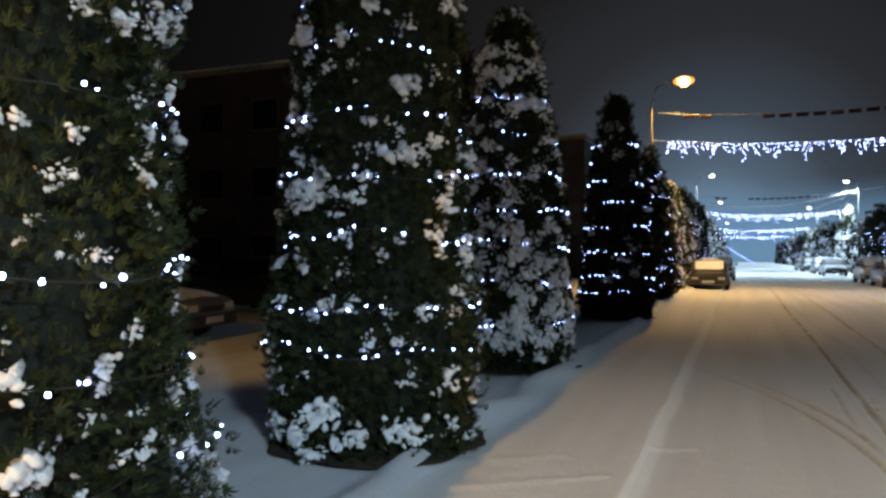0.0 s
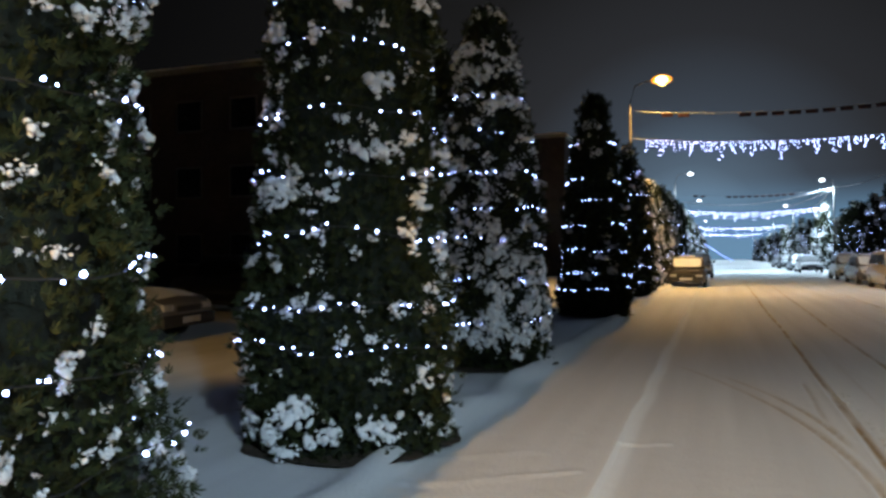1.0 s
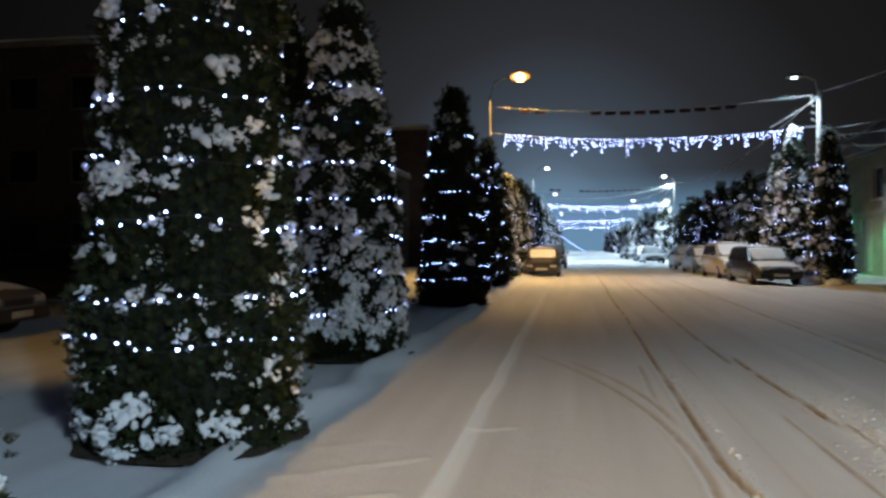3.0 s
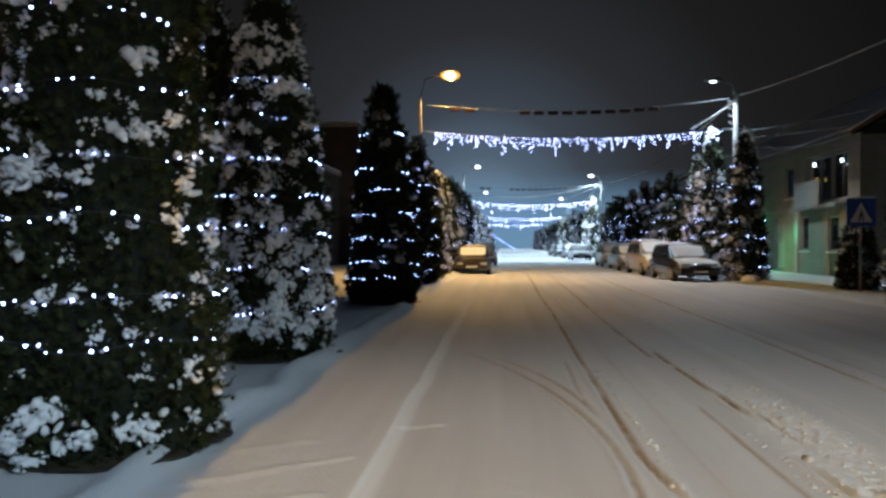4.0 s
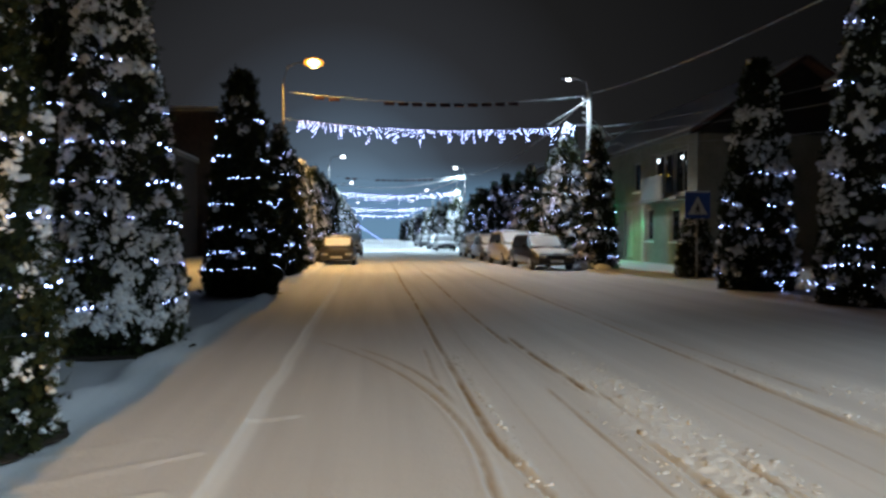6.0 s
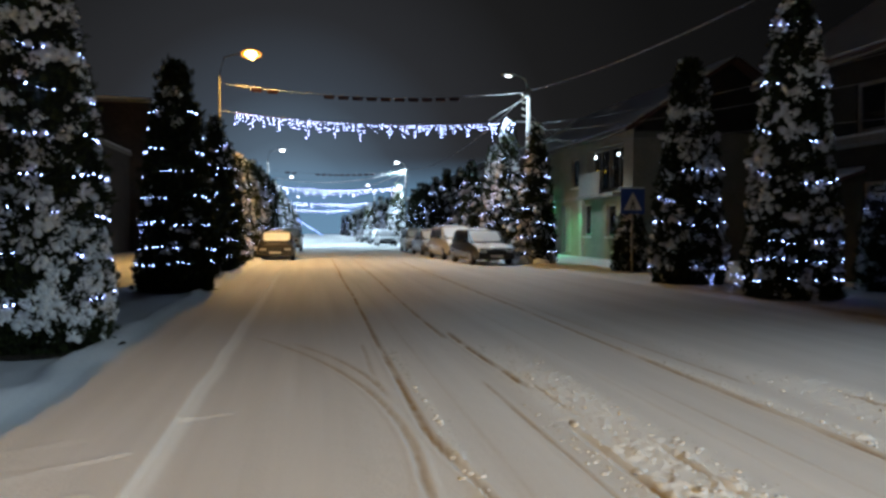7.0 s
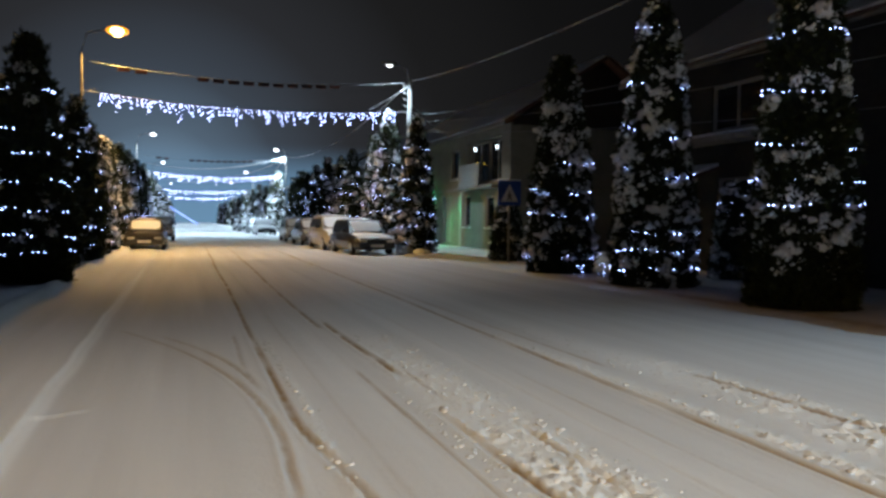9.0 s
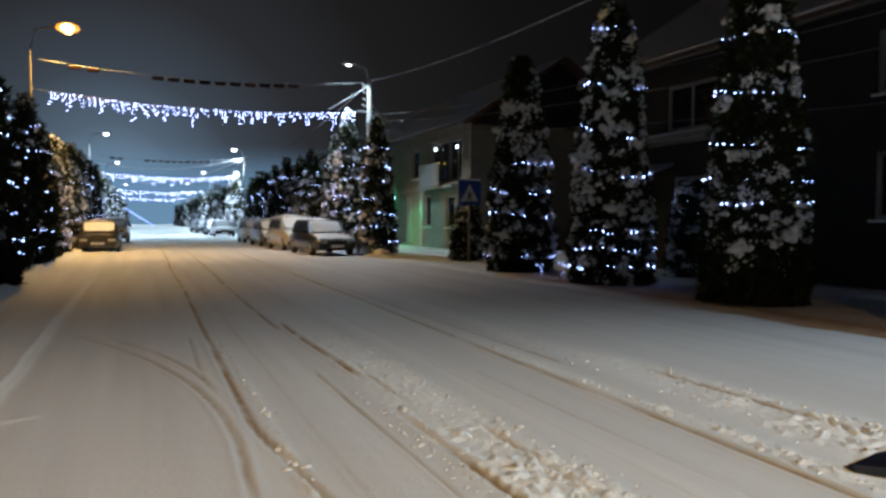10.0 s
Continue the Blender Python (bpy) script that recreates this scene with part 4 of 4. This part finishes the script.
    if snow:
        n = 9

        def cap(y0, y1, wide, z_of, thick, name):
            rng = random.Random(round(y0 * 100) + round(wide * 100))
            bm = bmesh.new()
            rows = []
            for i in range(n):
                y = y0 + (y1 - y0) * i / (n - 1)
                row = []
                for j in range(n):
                    x = wide * (2 * j / (n - 1) - 1)
                    edge = min(1, 3.0 * min(i, n - 1 - i) / (n - 1) + 0.05) * min(1, 3.0 * min(j, n - 1 - j) / (n - 1) + 0.05)
                    row.append(bm.verts.new((x, y, z_of(y, x) + thick * math.sqrt(edge) * rng.uniform(0.85, 1.1))))
                rows.append(row)
            for a, b in zip(rows, rows[1:]):
                for k in range(n - 1):
                    bm.faces.new((a[k], a[k + 1], b[k + 1], b[k]))
            part(name, bm, SNOW, c, "white snow layer", smooth=True)

        cap(rear_top + 0.02, f_top - 0.02, w * 0.74, lambda y, x: H - 0.035 - 0.05 * (x / w) ** 2, snow + 0.02, "roof_snow")
        slope = lambda a, za, b, zb2: (lambda y, x: za + (zb2 - za) * (y - a) / (b - a) - 0.02 * (x / w) ** 2)
        if bonnet:
            cap(f_bottom - 0.05, L - 0.05, w * 0.86, lambda y, x: np.interp(y, (L * 0.35, L - 0.55, L - 0.1, L), (belt * 0.99, belt * 0.88, belt * 0.76, belt * 0.64)) - 0.005 - 0.03 * (x / w) ** 2, snow, "bonnet_snow")
        if not hatch:
            cap(-L + 0.05, rear_bottom + 0.02, w * 0.84, slope(-L + 0.05, belt * 0.95, rear_bottom, belt * 1.0), snow, "boot_snow")
        if cover:
            cap(f_top + 0.1, f_bottom, w * 0.72, slope(f_top + 0.1, H - 0.07, f_bottom, belt + 0.05), 0.05, "windscreen_snow")
            cap(rear_bottom, rear_top - 0.06, w * 0.7, slope(rear_bottom, belt + 0.03, rear_top - 0.06, H - 0.12), 0.035, "rear_window_snow")
    return c


CARS = [((7.75, 30.0), 4, (0.022, 0.02, 0.02), "dark snow-covered hatchback parked along the kerb", 4.2, 1.7, 1.42, True),
        ((7.6, 35.2), 3, (0.42, 0.36, 0.27), "light snow-covered van-like car parked along the kerb", 4.3, 1.75, 1.6, True),
        ((7.5, 41.3), 1, (0.12, 0.1, 0.09), "brown snow-covered saloon parked along the kerb", 4.4, 1.7, 1.42, False),
        ((7.5, 47.6), 0, (0.3, 0.26, 0.2), "beige snow-covered hatchback parked along the kerb", 4.0, 1.68, 1.48, True),
        ((7.4, 66.5), 0, (0.55, 0.56, 0.58), "white snow-covered saloon parked along the kerb", 4.5, 1.72, 1.42, False),
        ((7.4, 74.0), 0, (0.2, 0.22, 0.25), "grey snow-covered car parked along the kerb", 4.3, 1.7, 1.45, True),
        ((7.4, 86.0), 0, (0.05, 0.06, 0.08), "dark blue snow-covered car parked along the kerb", 4.3, 1.7, 1.45, False),
        ((7.4, 95.0), 0, (0.5, 0.5, 0.52), "pale snow-covered car parked along the kerb", 4.3, 1.7, 1.45, True),
        ((-0.88, 35.7), 0, (0.022, 0.018, 0.015), "dark saloon with snow on its roof and windows", 4.3, 1.68, 1.34, False),
        ((-0.7, 50.0), 0, (0.25, 0.25, 0.26), "grey snow-covered car parked beside the tree row", 4.3, 1.7, 1.5, True)]
for (u, v), rz, colour, label, ln, wd, ht, hatch in CARS:
    car((u, v, 0.0), rz + 180, colour, label, ln, wd, ht, hatch, bonnet=v != 35.7)
car((-9.9, 9.3, ground_at(-9.9, 9.3)), -82, (0.12, 0.12, 0.125), "pale car with a rounded front parked behind the trees", 4.3, 1.75, 1.5, True, snow=0.03)
car((-10.5, 15.5, ground_at(-10.5, 15.5)), -95, (0.02, 0.02, 0.022), "dark car parked behind the trees", 4.4, 1.72, 1.42, False, snow=0.0)

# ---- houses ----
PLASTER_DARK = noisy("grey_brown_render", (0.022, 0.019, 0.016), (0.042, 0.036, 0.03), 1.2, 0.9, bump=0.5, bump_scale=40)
PLASTER_PALE = noisy("pale_render", (0.19, 0.18, 0.15), (0.27, 0.255, 0.215), 1.4, 0.9, bump=0.4, bump_scale=40)
BRICKISH = noisy("brown_block_render", (0.055, 0.044, 0.038), (0.09, 0.072, 0.062), 0.8, 0.9, bump=0.5, bump_scale=20)
FRAME_WHITE = noisy("window_frame_paint", (0.25, 0.24, 0.22), (0.34, 0.325, 0.3), 5, 0.5)
PANE = noisy("window_glass", (0.008, 0.009, 0.011), (0.02, 0.022, 0.025), 2, 0.06)
ROOF_TILE = noisy("roof_tile", (0.09, 0.05, 0.04), (0.16, 0.09, 0.07), 5, 0.85, bump=0.5)
GUTTER = noisy("gutter_metal", (0.12, 0.11, 0.1), (0.2, 0.19, 0.18), 6, 0.5, 0.5)


def house_window(house, u, v0, v1, z0, z1, parts_n=2):
    """A window in a wall that looks towards -x at u."""
    frame_ = part("window", boxes((u - 0.05, u + 0.06, v0, v0 + 0.09, z0, z1), (u - 0.05, u + 0.06, v1 - 0.09, v1, z0, z1), (u - 0.05, u + 0.06, v0 + 0.09, v1 - 0.09, z0, z0 + 0.09), (u - 0.05, u + 0.06, v0 + 0.09, v1 - 0.09, z1 - 0.09, z1),
                                  *[(u - 0.045, u + 0.055, v0 + (v1 - v0) * k / parts_n - 0.035, v0 + (v1 - v0) * k / parts_n + 0.035, z0 + 0.09, z1 - 0.09) for k in range(1, parts_n)], bevel=0.008), FRAME_WHITE, house, "pale painted window frame")
    for k in range(parts_n):
        a, b = v0 + 0.09 + (v1 - v0 - 0.18) * k / parts_n + 0.03, v0 + 0.09 + (v1 - v0 - 0.18) * (k + 1) / parts_n - 0.03
        part("pane", boxes((u, u + 0.02, a, b, z0 + 0.092, z1 - 0.092)), PANE, frame_, "dark glass")
    part("sill", boxes((u - 0.16, u + 0.03, v0 - 0.08, v1 + 0.08, z0 - 0.06, z0 - 0.003), bevel=0.01), SNOW, frame_, "snowy sill")


def wall_with_holes(house, u, v0, v1, z0, z1, holes, mat, thick=0.35):
    """A wall towards -x, pieced together round its openings (v0, v1, z0, z1)."""
    cuts = sorted({v0, v1, *[h[0] for h in holes], *[h[1] for h in holes]})
    for a, b in zip(cuts, cuts[1:]):
        z = z0
        for c, d in sorted([(h[2], h[3]) for h in holes if h[0] <= a + 1e-6 and h[1] >= b - 1e-6]) + [(z1, z1)]:
            if c > z:
                part("wall_section", boxes((u, u + thick, a, b, z, c)), mat, house)
            z = d


def gable_roof(house, u0, u1, v0, v1, eave, ridge, over=0.5):
    mid = (u0 + u1) / 2
    for s, e in ((u0, -1), (u1, 1)):
        low, top = Vector((s + e * over, 0, eave - 0.12)), Vector((mid, 0, ridge))
        n = Vector((top.z - low.z, 0, abs(top.x - low.x))).normalized()
        up = Vector((n.x * e, 0, n.z))
        pts = [low, top, top + up * 0.14, low + up * 0.14]
        rings = [[(p.x, v, p.z) for p in pts] for v in (v0 - over, v1 + over)]
        part("roof", loft(rings), ROOF_TILE, house, "tiled roof slope")
        pts = [low + up * 0.143 + (top - low).normalized() * 0.05, top + up * 0.143, top + up * 0.2, low + up * 0.2 + (top - low).normalized() * 0.08]
        part("roof_snow", loft([[(p.x, v, p.z) for p in pts] for v in (v0 - over + 0.03, v1 + over - 0.03)]), SNOW, house, "snow on the roof")
    part("gutter", tube([(u0 - over - 0.03, v0 - over, eave - 0.1), (u0 - over - 0.03, v1 + over, eave - 0.1)], 0.07, 8), GUTTER, house)
    for v in (v0, v1 - 0.3):
        loft_pts = [[(u0, y, eave - 0.1), (u1, y, eave - 0.1), (mid, y, ridge - 0.08)] for y in (v, v + 0.3)]
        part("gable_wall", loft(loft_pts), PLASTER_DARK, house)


FACADE, EAVE = 14.3, 5.75
house_b = thing("house", (0, 0, 0), label="dark two-storey house with a snowy tiled roof behind the trees", category="house", group="houses along the street")
wins = [(14.4, 16.3, 3.85, 5.1), (8.1, 10.0, 3.95, 5.2), (8.1, 10.0, 1.45, 2.8), (2.0, 3.9, 3.95, 5.2), (2.0, 3.9, 1.45, 2.8)]
door = [(17.1, 18.1, 0.15, 2.2)]
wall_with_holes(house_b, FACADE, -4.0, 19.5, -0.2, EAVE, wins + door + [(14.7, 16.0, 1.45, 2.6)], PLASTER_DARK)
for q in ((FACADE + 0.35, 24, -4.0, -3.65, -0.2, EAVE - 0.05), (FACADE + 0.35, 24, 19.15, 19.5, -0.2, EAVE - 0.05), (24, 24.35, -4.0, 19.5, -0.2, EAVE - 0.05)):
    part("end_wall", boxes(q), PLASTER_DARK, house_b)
part("floor_slab", boxes((FACADE + 0.36, 23.9, -3.6, 19.1, 2.9, 3.1)), CONCRETE, house_b)
for q in wins:
    house_window(house_b, FACADE + 0.1, *q)
house_window(house_b, FACADE + 0.1, 14.7, 16.0, 1.45, 2.6, 2)
leaf = part("door", boxes((FACADE + 0.1, FACADE + 0.17, 17.1, 18.1, 0.15, 2.2), bevel=0.01), BARK, house_b, "dark wooden door")
part("door_handle", tube([(FACADE + 0.06, 17.2, 1.15), (FACADE + 0.06, 17.34, 1.15)], 0.012, 6), STEEL, leaf)
part("balcony_ledge", boxes((FACADE - 0.7, FACADE - 0.003, 14.0, 17.2, 3.5, 3.66), bevel=0.02), CONCRETE, house_b)
part("ledge_snow", boxes((FACADE - 0.68, FACADE - 0.01, 14.05, 17.15, 3.663, 3.73), bevel=0.025), SNOW, house_b, "snow on the ledge", True)
canopy = part("porch_canopy", loft([[(FACADE - 0.004, v, 2.85), (FACADE - 1.2, v, 2.45), (FACADE - 1.2, v, 2.53), (FACADE - 0.004, v, 2.93)] for v in (15.9, 18.6)]), ROOF_TILE, house_b, "sloping porch canopy")
part("canopy_snow", loft([[(FACADE - 0.02, v, 2.934), (FACADE - 1.18, v, 2.545), (FACADE - 1.16, v, 2.62), (FACADE - 0.02, v, 3.01)] for v in (15.95, 18.55)]), SNOW, canopy, "snow")
gable_roof(house_b, FACADE, 24.35, -4.0, 19.5, EAVE, 9.2)
part("chimney", boxes((18.0, 18.6, 18.2, 18.8, 7.2, 9.4), bevel=0.02), BRICKISH, house_b)

house_a = thing("house", (0, 0, 0), label="pale two-storey house with a balcony and snowy roof", category="house", group="houses along the street")
wall_with_holes(house_a, FACADE, 29.4, 47.0, -0.2, EAVE, [(30.4, 34.6, 3.25, 5.3), (35.9, 36.9, 3.6, 5.1), (34.2, 35.1, 1.1, 2.7), (37.0, 38.3, 0.25, 2.7), (31.2, 32.2, 1.1, 2.6)], PLASTER_PALE)
for q in ((FACADE + 0.35, 23, 29.4, 29.75, -0.2, EAVE - 0.05), (FACADE + 0.35, 23, 46.65, 47.0, -0.2, EAVE - 0.05), (23, 23.35, 29.4, 47, -0.2, EAVE - 0.05)):
    part("end_wall", boxes(q), PLASTER_PALE, house_a)
part("floor_slab", boxes((FACADE + 0.36, 22.9, 29.8, 46.6, 2.9, 3.1)), CONCRETE, house_a)
house_window(house_a, FACADE + 0.1, 35.9, 36.9, 3.6, 5.1, 1)
house_window(house_a, FACADE + 0.1, 34.2, 35.1, 1.1, 2.7, 1)
house_window(house_a, FACADE + 0.1, 31.2, 32.2, 1.1, 2.6, 1)
house_window(house_a, FACADE + 0.3, 30.45, 32.3, 3.3, 5.25, 2)
house_window(house_a, FACADE + 0.3, 32.4, 34.55, 3.3, 5.25, 2)
part("balcony_panel", boxes((FACADE - 0.5, FACADE - 0.44, 31.9, 34.6, 3.1, 4.15), bevel=0.01), FRAME_WHITE, house_a, "pale balcony panel")
part("string_course", boxes((FACADE - 0.07, FACADE - 0.004, 29.4, 30.25, 2.92, 3.12), (FACADE - 0.07, FACADE - 0.004, 34.75, 47.0, 2.92, 3.12), bevel=0.01), CONCRETE, house_a)
part("pilaster", boxes((FACADE - 0.09, FACADE - 0.004, 35.2, 35.6, -0.1, 2.9), bevel=0.01), FRAME_WHITE, house_a)
part("balcony_slab", boxes((FACADE - 0.55, FACADE - 0.004, 30.3, 34.7, 2.95, 3.09), bevel=0.01), CONCRETE, house_a)
part("door", boxes((FACADE + 0.12, FACADE + 0.18, 37.0, 38.3, 0.25, 2.7), bevel=0.01), FRAME_WHITE, house_a, "pale shop door")
gable_roof(house_a, FACADE, 23.35, 29.4, 47.0, EAVE, 8.8)
GREEN_GLOW, COLD_GLOW, AMBER_GLOW = glowing("green_sign_glow", (0.05, 1.0, 0.3), 5.0), glowing("cold_reflection_glow", (0.75, 0.9, 1.0), 5.0), glowing("amber_lamp_glow", (1.0, 0.7, 0.08), 3.0)
green = thing("shop_sign", (FACADE - 0.35, 40.2, 2.75), label="green lit shop sign on a pale house wall", category="sign")
part("cross", boxes((-0.05, 0.05, -0.12, 0.12, -0.35, 0.35), (-0.048, 0.048, -0.35, 0.35, -0.12, 0.12)), GREEN_GLOW, green, "glowing green")
part("arm", boxes((0.05, 0.34, -0.02, 0.02, -0.02, 0.02)), STEEL, green)
glow = bpy.data.lights.new("sign_light", "SPOT")
glow.energy, glow.color, glow.shadow_soft_size = 420, (0.1, 1.0, 0.4), 0.2
glow.spot_size, glow.spot_blend = radians(80), 0.8
new("sign_light", glow).matrix_basis = look((FACADE - 1.4, 39.6, 2.2), (FACADE - 1.0, 34.0, -0.9), 0)
# the white globes imitate street lamps reflected in the balcony glass
for v, z, m, r, label in ((33.9, 4.95, COLD_GLOW, 0.09, "small white glowing globe imitating a reflection in balcony glass"), (31.2, 4.85, COLD_GLOW, 0.08, "small white glowing globe imitating a reflection in balcony glass"), (33.6, 4.25, AMBER_GLOW, 0.05, "small amber light glowing behind a balcony")):
    lampy = thing("balcony_glow", (FACADE + 0.12, v, z), label=label, category="lamp")
    bm = bmesh.new()
    bmesh.ops.create_icosphere(bm, subdivisions=2, radius=1.0, matrix=Matrix.LocRotScale((0, 0, 0), None, (0.05, r * 1.3, r)))
    part("globe", bm, m, lampy, smooth=True)
    part("base", boxes((0.04, 0.1, -0.03, 0.03, -0.03, 0.03)), STEEL, lampy)

# houses further along, and the dark blocks behind the left-hand trees
FAR = [(14.3, 24.0, 51.0, 64.0, 5.6, 8.5), (14.3, 24.0, 69.0, 84.0, 5.8, 8.6), (14.3, 24.0, 88.0, 104.0, 5.6, 8.4)]
for u0, u1, v0, v1, eave, ridge in FAR:
    h = thing("house", (0, 0, 0), label="dim two-storey house with a snowy roof along the street", category="house", group="houses along the street")
    spots = [(v0 + 1.5 + 3.4 * k, v0 + 3.0 + 3.4 * k, z, z + 1.4) for k in range(int((v1 - v0 - 2) / 3.4)) for z in (1.1, 3.7)]
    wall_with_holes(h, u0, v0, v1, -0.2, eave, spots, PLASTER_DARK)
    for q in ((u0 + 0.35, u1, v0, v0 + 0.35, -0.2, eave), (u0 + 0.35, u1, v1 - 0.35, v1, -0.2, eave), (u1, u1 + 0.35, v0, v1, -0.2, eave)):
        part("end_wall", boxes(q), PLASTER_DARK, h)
    for q in spots:
        house_window(h, u0 + 0.1, *q)
    gable_roof(h, u0, u1 + 0.35, v0, v1, eave, ridge)


def block(u0, u1, v0, v1, h, storeys, label):
    """A flat-roofed block; its windows look down the street towards the camera."""
    b = thing("apartment_block", (0, 0, 0), label=label, category="building")
    part("wall", boxes((u0, u1, v0, v1, -0.2, h)), BRICKISH, b)
    part("parapet", boxes((u0 - 0.12, u1 + 0.12, v0 - 0.12, v1 + 0.12, h + 0.002, h + 0.22), bevel=0.02), CONCRETE, b)
    part("roof_snow", boxes((u0 - 0.08, u1 + 0.08, v0 - 0.08, v1 + 0.08, h + 0.223, h + 0.33), bevel=0.04), SNOW, b, "snow on the flat roof")
    for s in range(storeys):
        z = 1.0 + s * 2.9
        for k in range(int((u1 - u0 - 1) / 2.8)):
            x = u0 + 0.9 + 2.8 * k
            w = part("window", boxes((x, x + 0.08, v0 - 0.05, v0 - 0.002, z, z + 1.4), (x + 1.32, x + 1.4, v0 - 0.05, v0 - 0.002, z, z + 1.4), (x + 0.08, x + 1.32, v0 - 0.05, v0 - 0.002, z, z + 0.08), (x + 0.08, x + 1.32, v0 - 0.05, v0 - 0.002, z + 1.32, z + 1.4)), GUTTER, b)
            part("pane", boxes((x + 0.082, x + 1.318, v0 - 0.03, v0 - 0.003, z + 0.082, z + 1.318)), PANE, w, "dark glass")
    return b


block(-34, -14.5, 26, 38, 9.4, 3, "dark brown apartment block beyond a parking yard")
block(-18, -9.2, 49, 62, 9.4, 3, "dark flat-roofed block behind the trees")
block(-15, -10.4, 40, 48.6, 6.0, 2, "lower dark wing of a block behind the trees")
block(-26, -9, 66, 90, 9.0, 3, "dark block further along the street")

# haze at the street's end, painted as a glowing sheet that fades upwards
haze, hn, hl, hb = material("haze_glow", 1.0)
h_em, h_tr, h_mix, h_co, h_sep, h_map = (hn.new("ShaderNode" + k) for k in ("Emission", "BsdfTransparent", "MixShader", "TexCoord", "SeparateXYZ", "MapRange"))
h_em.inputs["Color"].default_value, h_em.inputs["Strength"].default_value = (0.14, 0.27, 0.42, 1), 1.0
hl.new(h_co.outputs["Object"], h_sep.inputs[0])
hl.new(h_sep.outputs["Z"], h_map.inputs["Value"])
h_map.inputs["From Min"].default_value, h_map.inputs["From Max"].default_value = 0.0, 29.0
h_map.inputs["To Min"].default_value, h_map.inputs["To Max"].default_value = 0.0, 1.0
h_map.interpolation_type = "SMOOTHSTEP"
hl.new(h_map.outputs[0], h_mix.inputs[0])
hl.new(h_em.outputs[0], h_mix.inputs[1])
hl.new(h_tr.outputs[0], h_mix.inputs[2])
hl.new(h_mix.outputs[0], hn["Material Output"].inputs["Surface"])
tagged(part("backdrop", boxes((-80, 95, 262, 263, -0.5, 30)), haze), "glowing blue sheet imitating lamp-lit haze down the street", "backdrop", kind="structure")

# a dark sheet dropped on the snow
SCRAP = noisy("dark_plastic_sheet", (0.006, 0.006, 0.012), (0.012, 0.013, 0.025), 9, 0.35, bump=0.3)
sheet = bmesh.new()
low_v = [sheet.verts.new(p) for p in ((4.33, 2.46, 0.02), (4.5, 2.2, 0.015), (4.95, 2.1, 0.02), (5.0, 2.5, 0.025), (4.6, 2.53, 0.03))]
top_v = [sheet.verts.new(p.co + Vector((0, 0, 0.03 + 0.02 * (k % 2)))) for k, p in enumerate(low_v)]
sheet.faces.new(low_v[::-1])
sheet.faces.new(top_v)
for k in range(5):
    sheet.faces.new((low_v[k], low_v[(k + 1) % 5], top_v[(k + 1) % 5], top_v[k]))
tagged(part("plastic_sheet", sheet, SCRAP), "dark blue-black plastic sheet lying on the rutted snow", "plastic sheet")

# a slanting string of blue lights far down the street
BLUE_GLOW = glowing("blue_string_glow", (0.12, 0.25, 1.0), 3.0)
slant = thing("light_string", (0, 160.0, 0), label="slanting string of blue lights far down the street", category="fairy lights")
wire("cable", (-3.0, 0, 4.6), (3.4, 0, 0.3), 0.15, 0.06, BLUE_GLOW, slant)
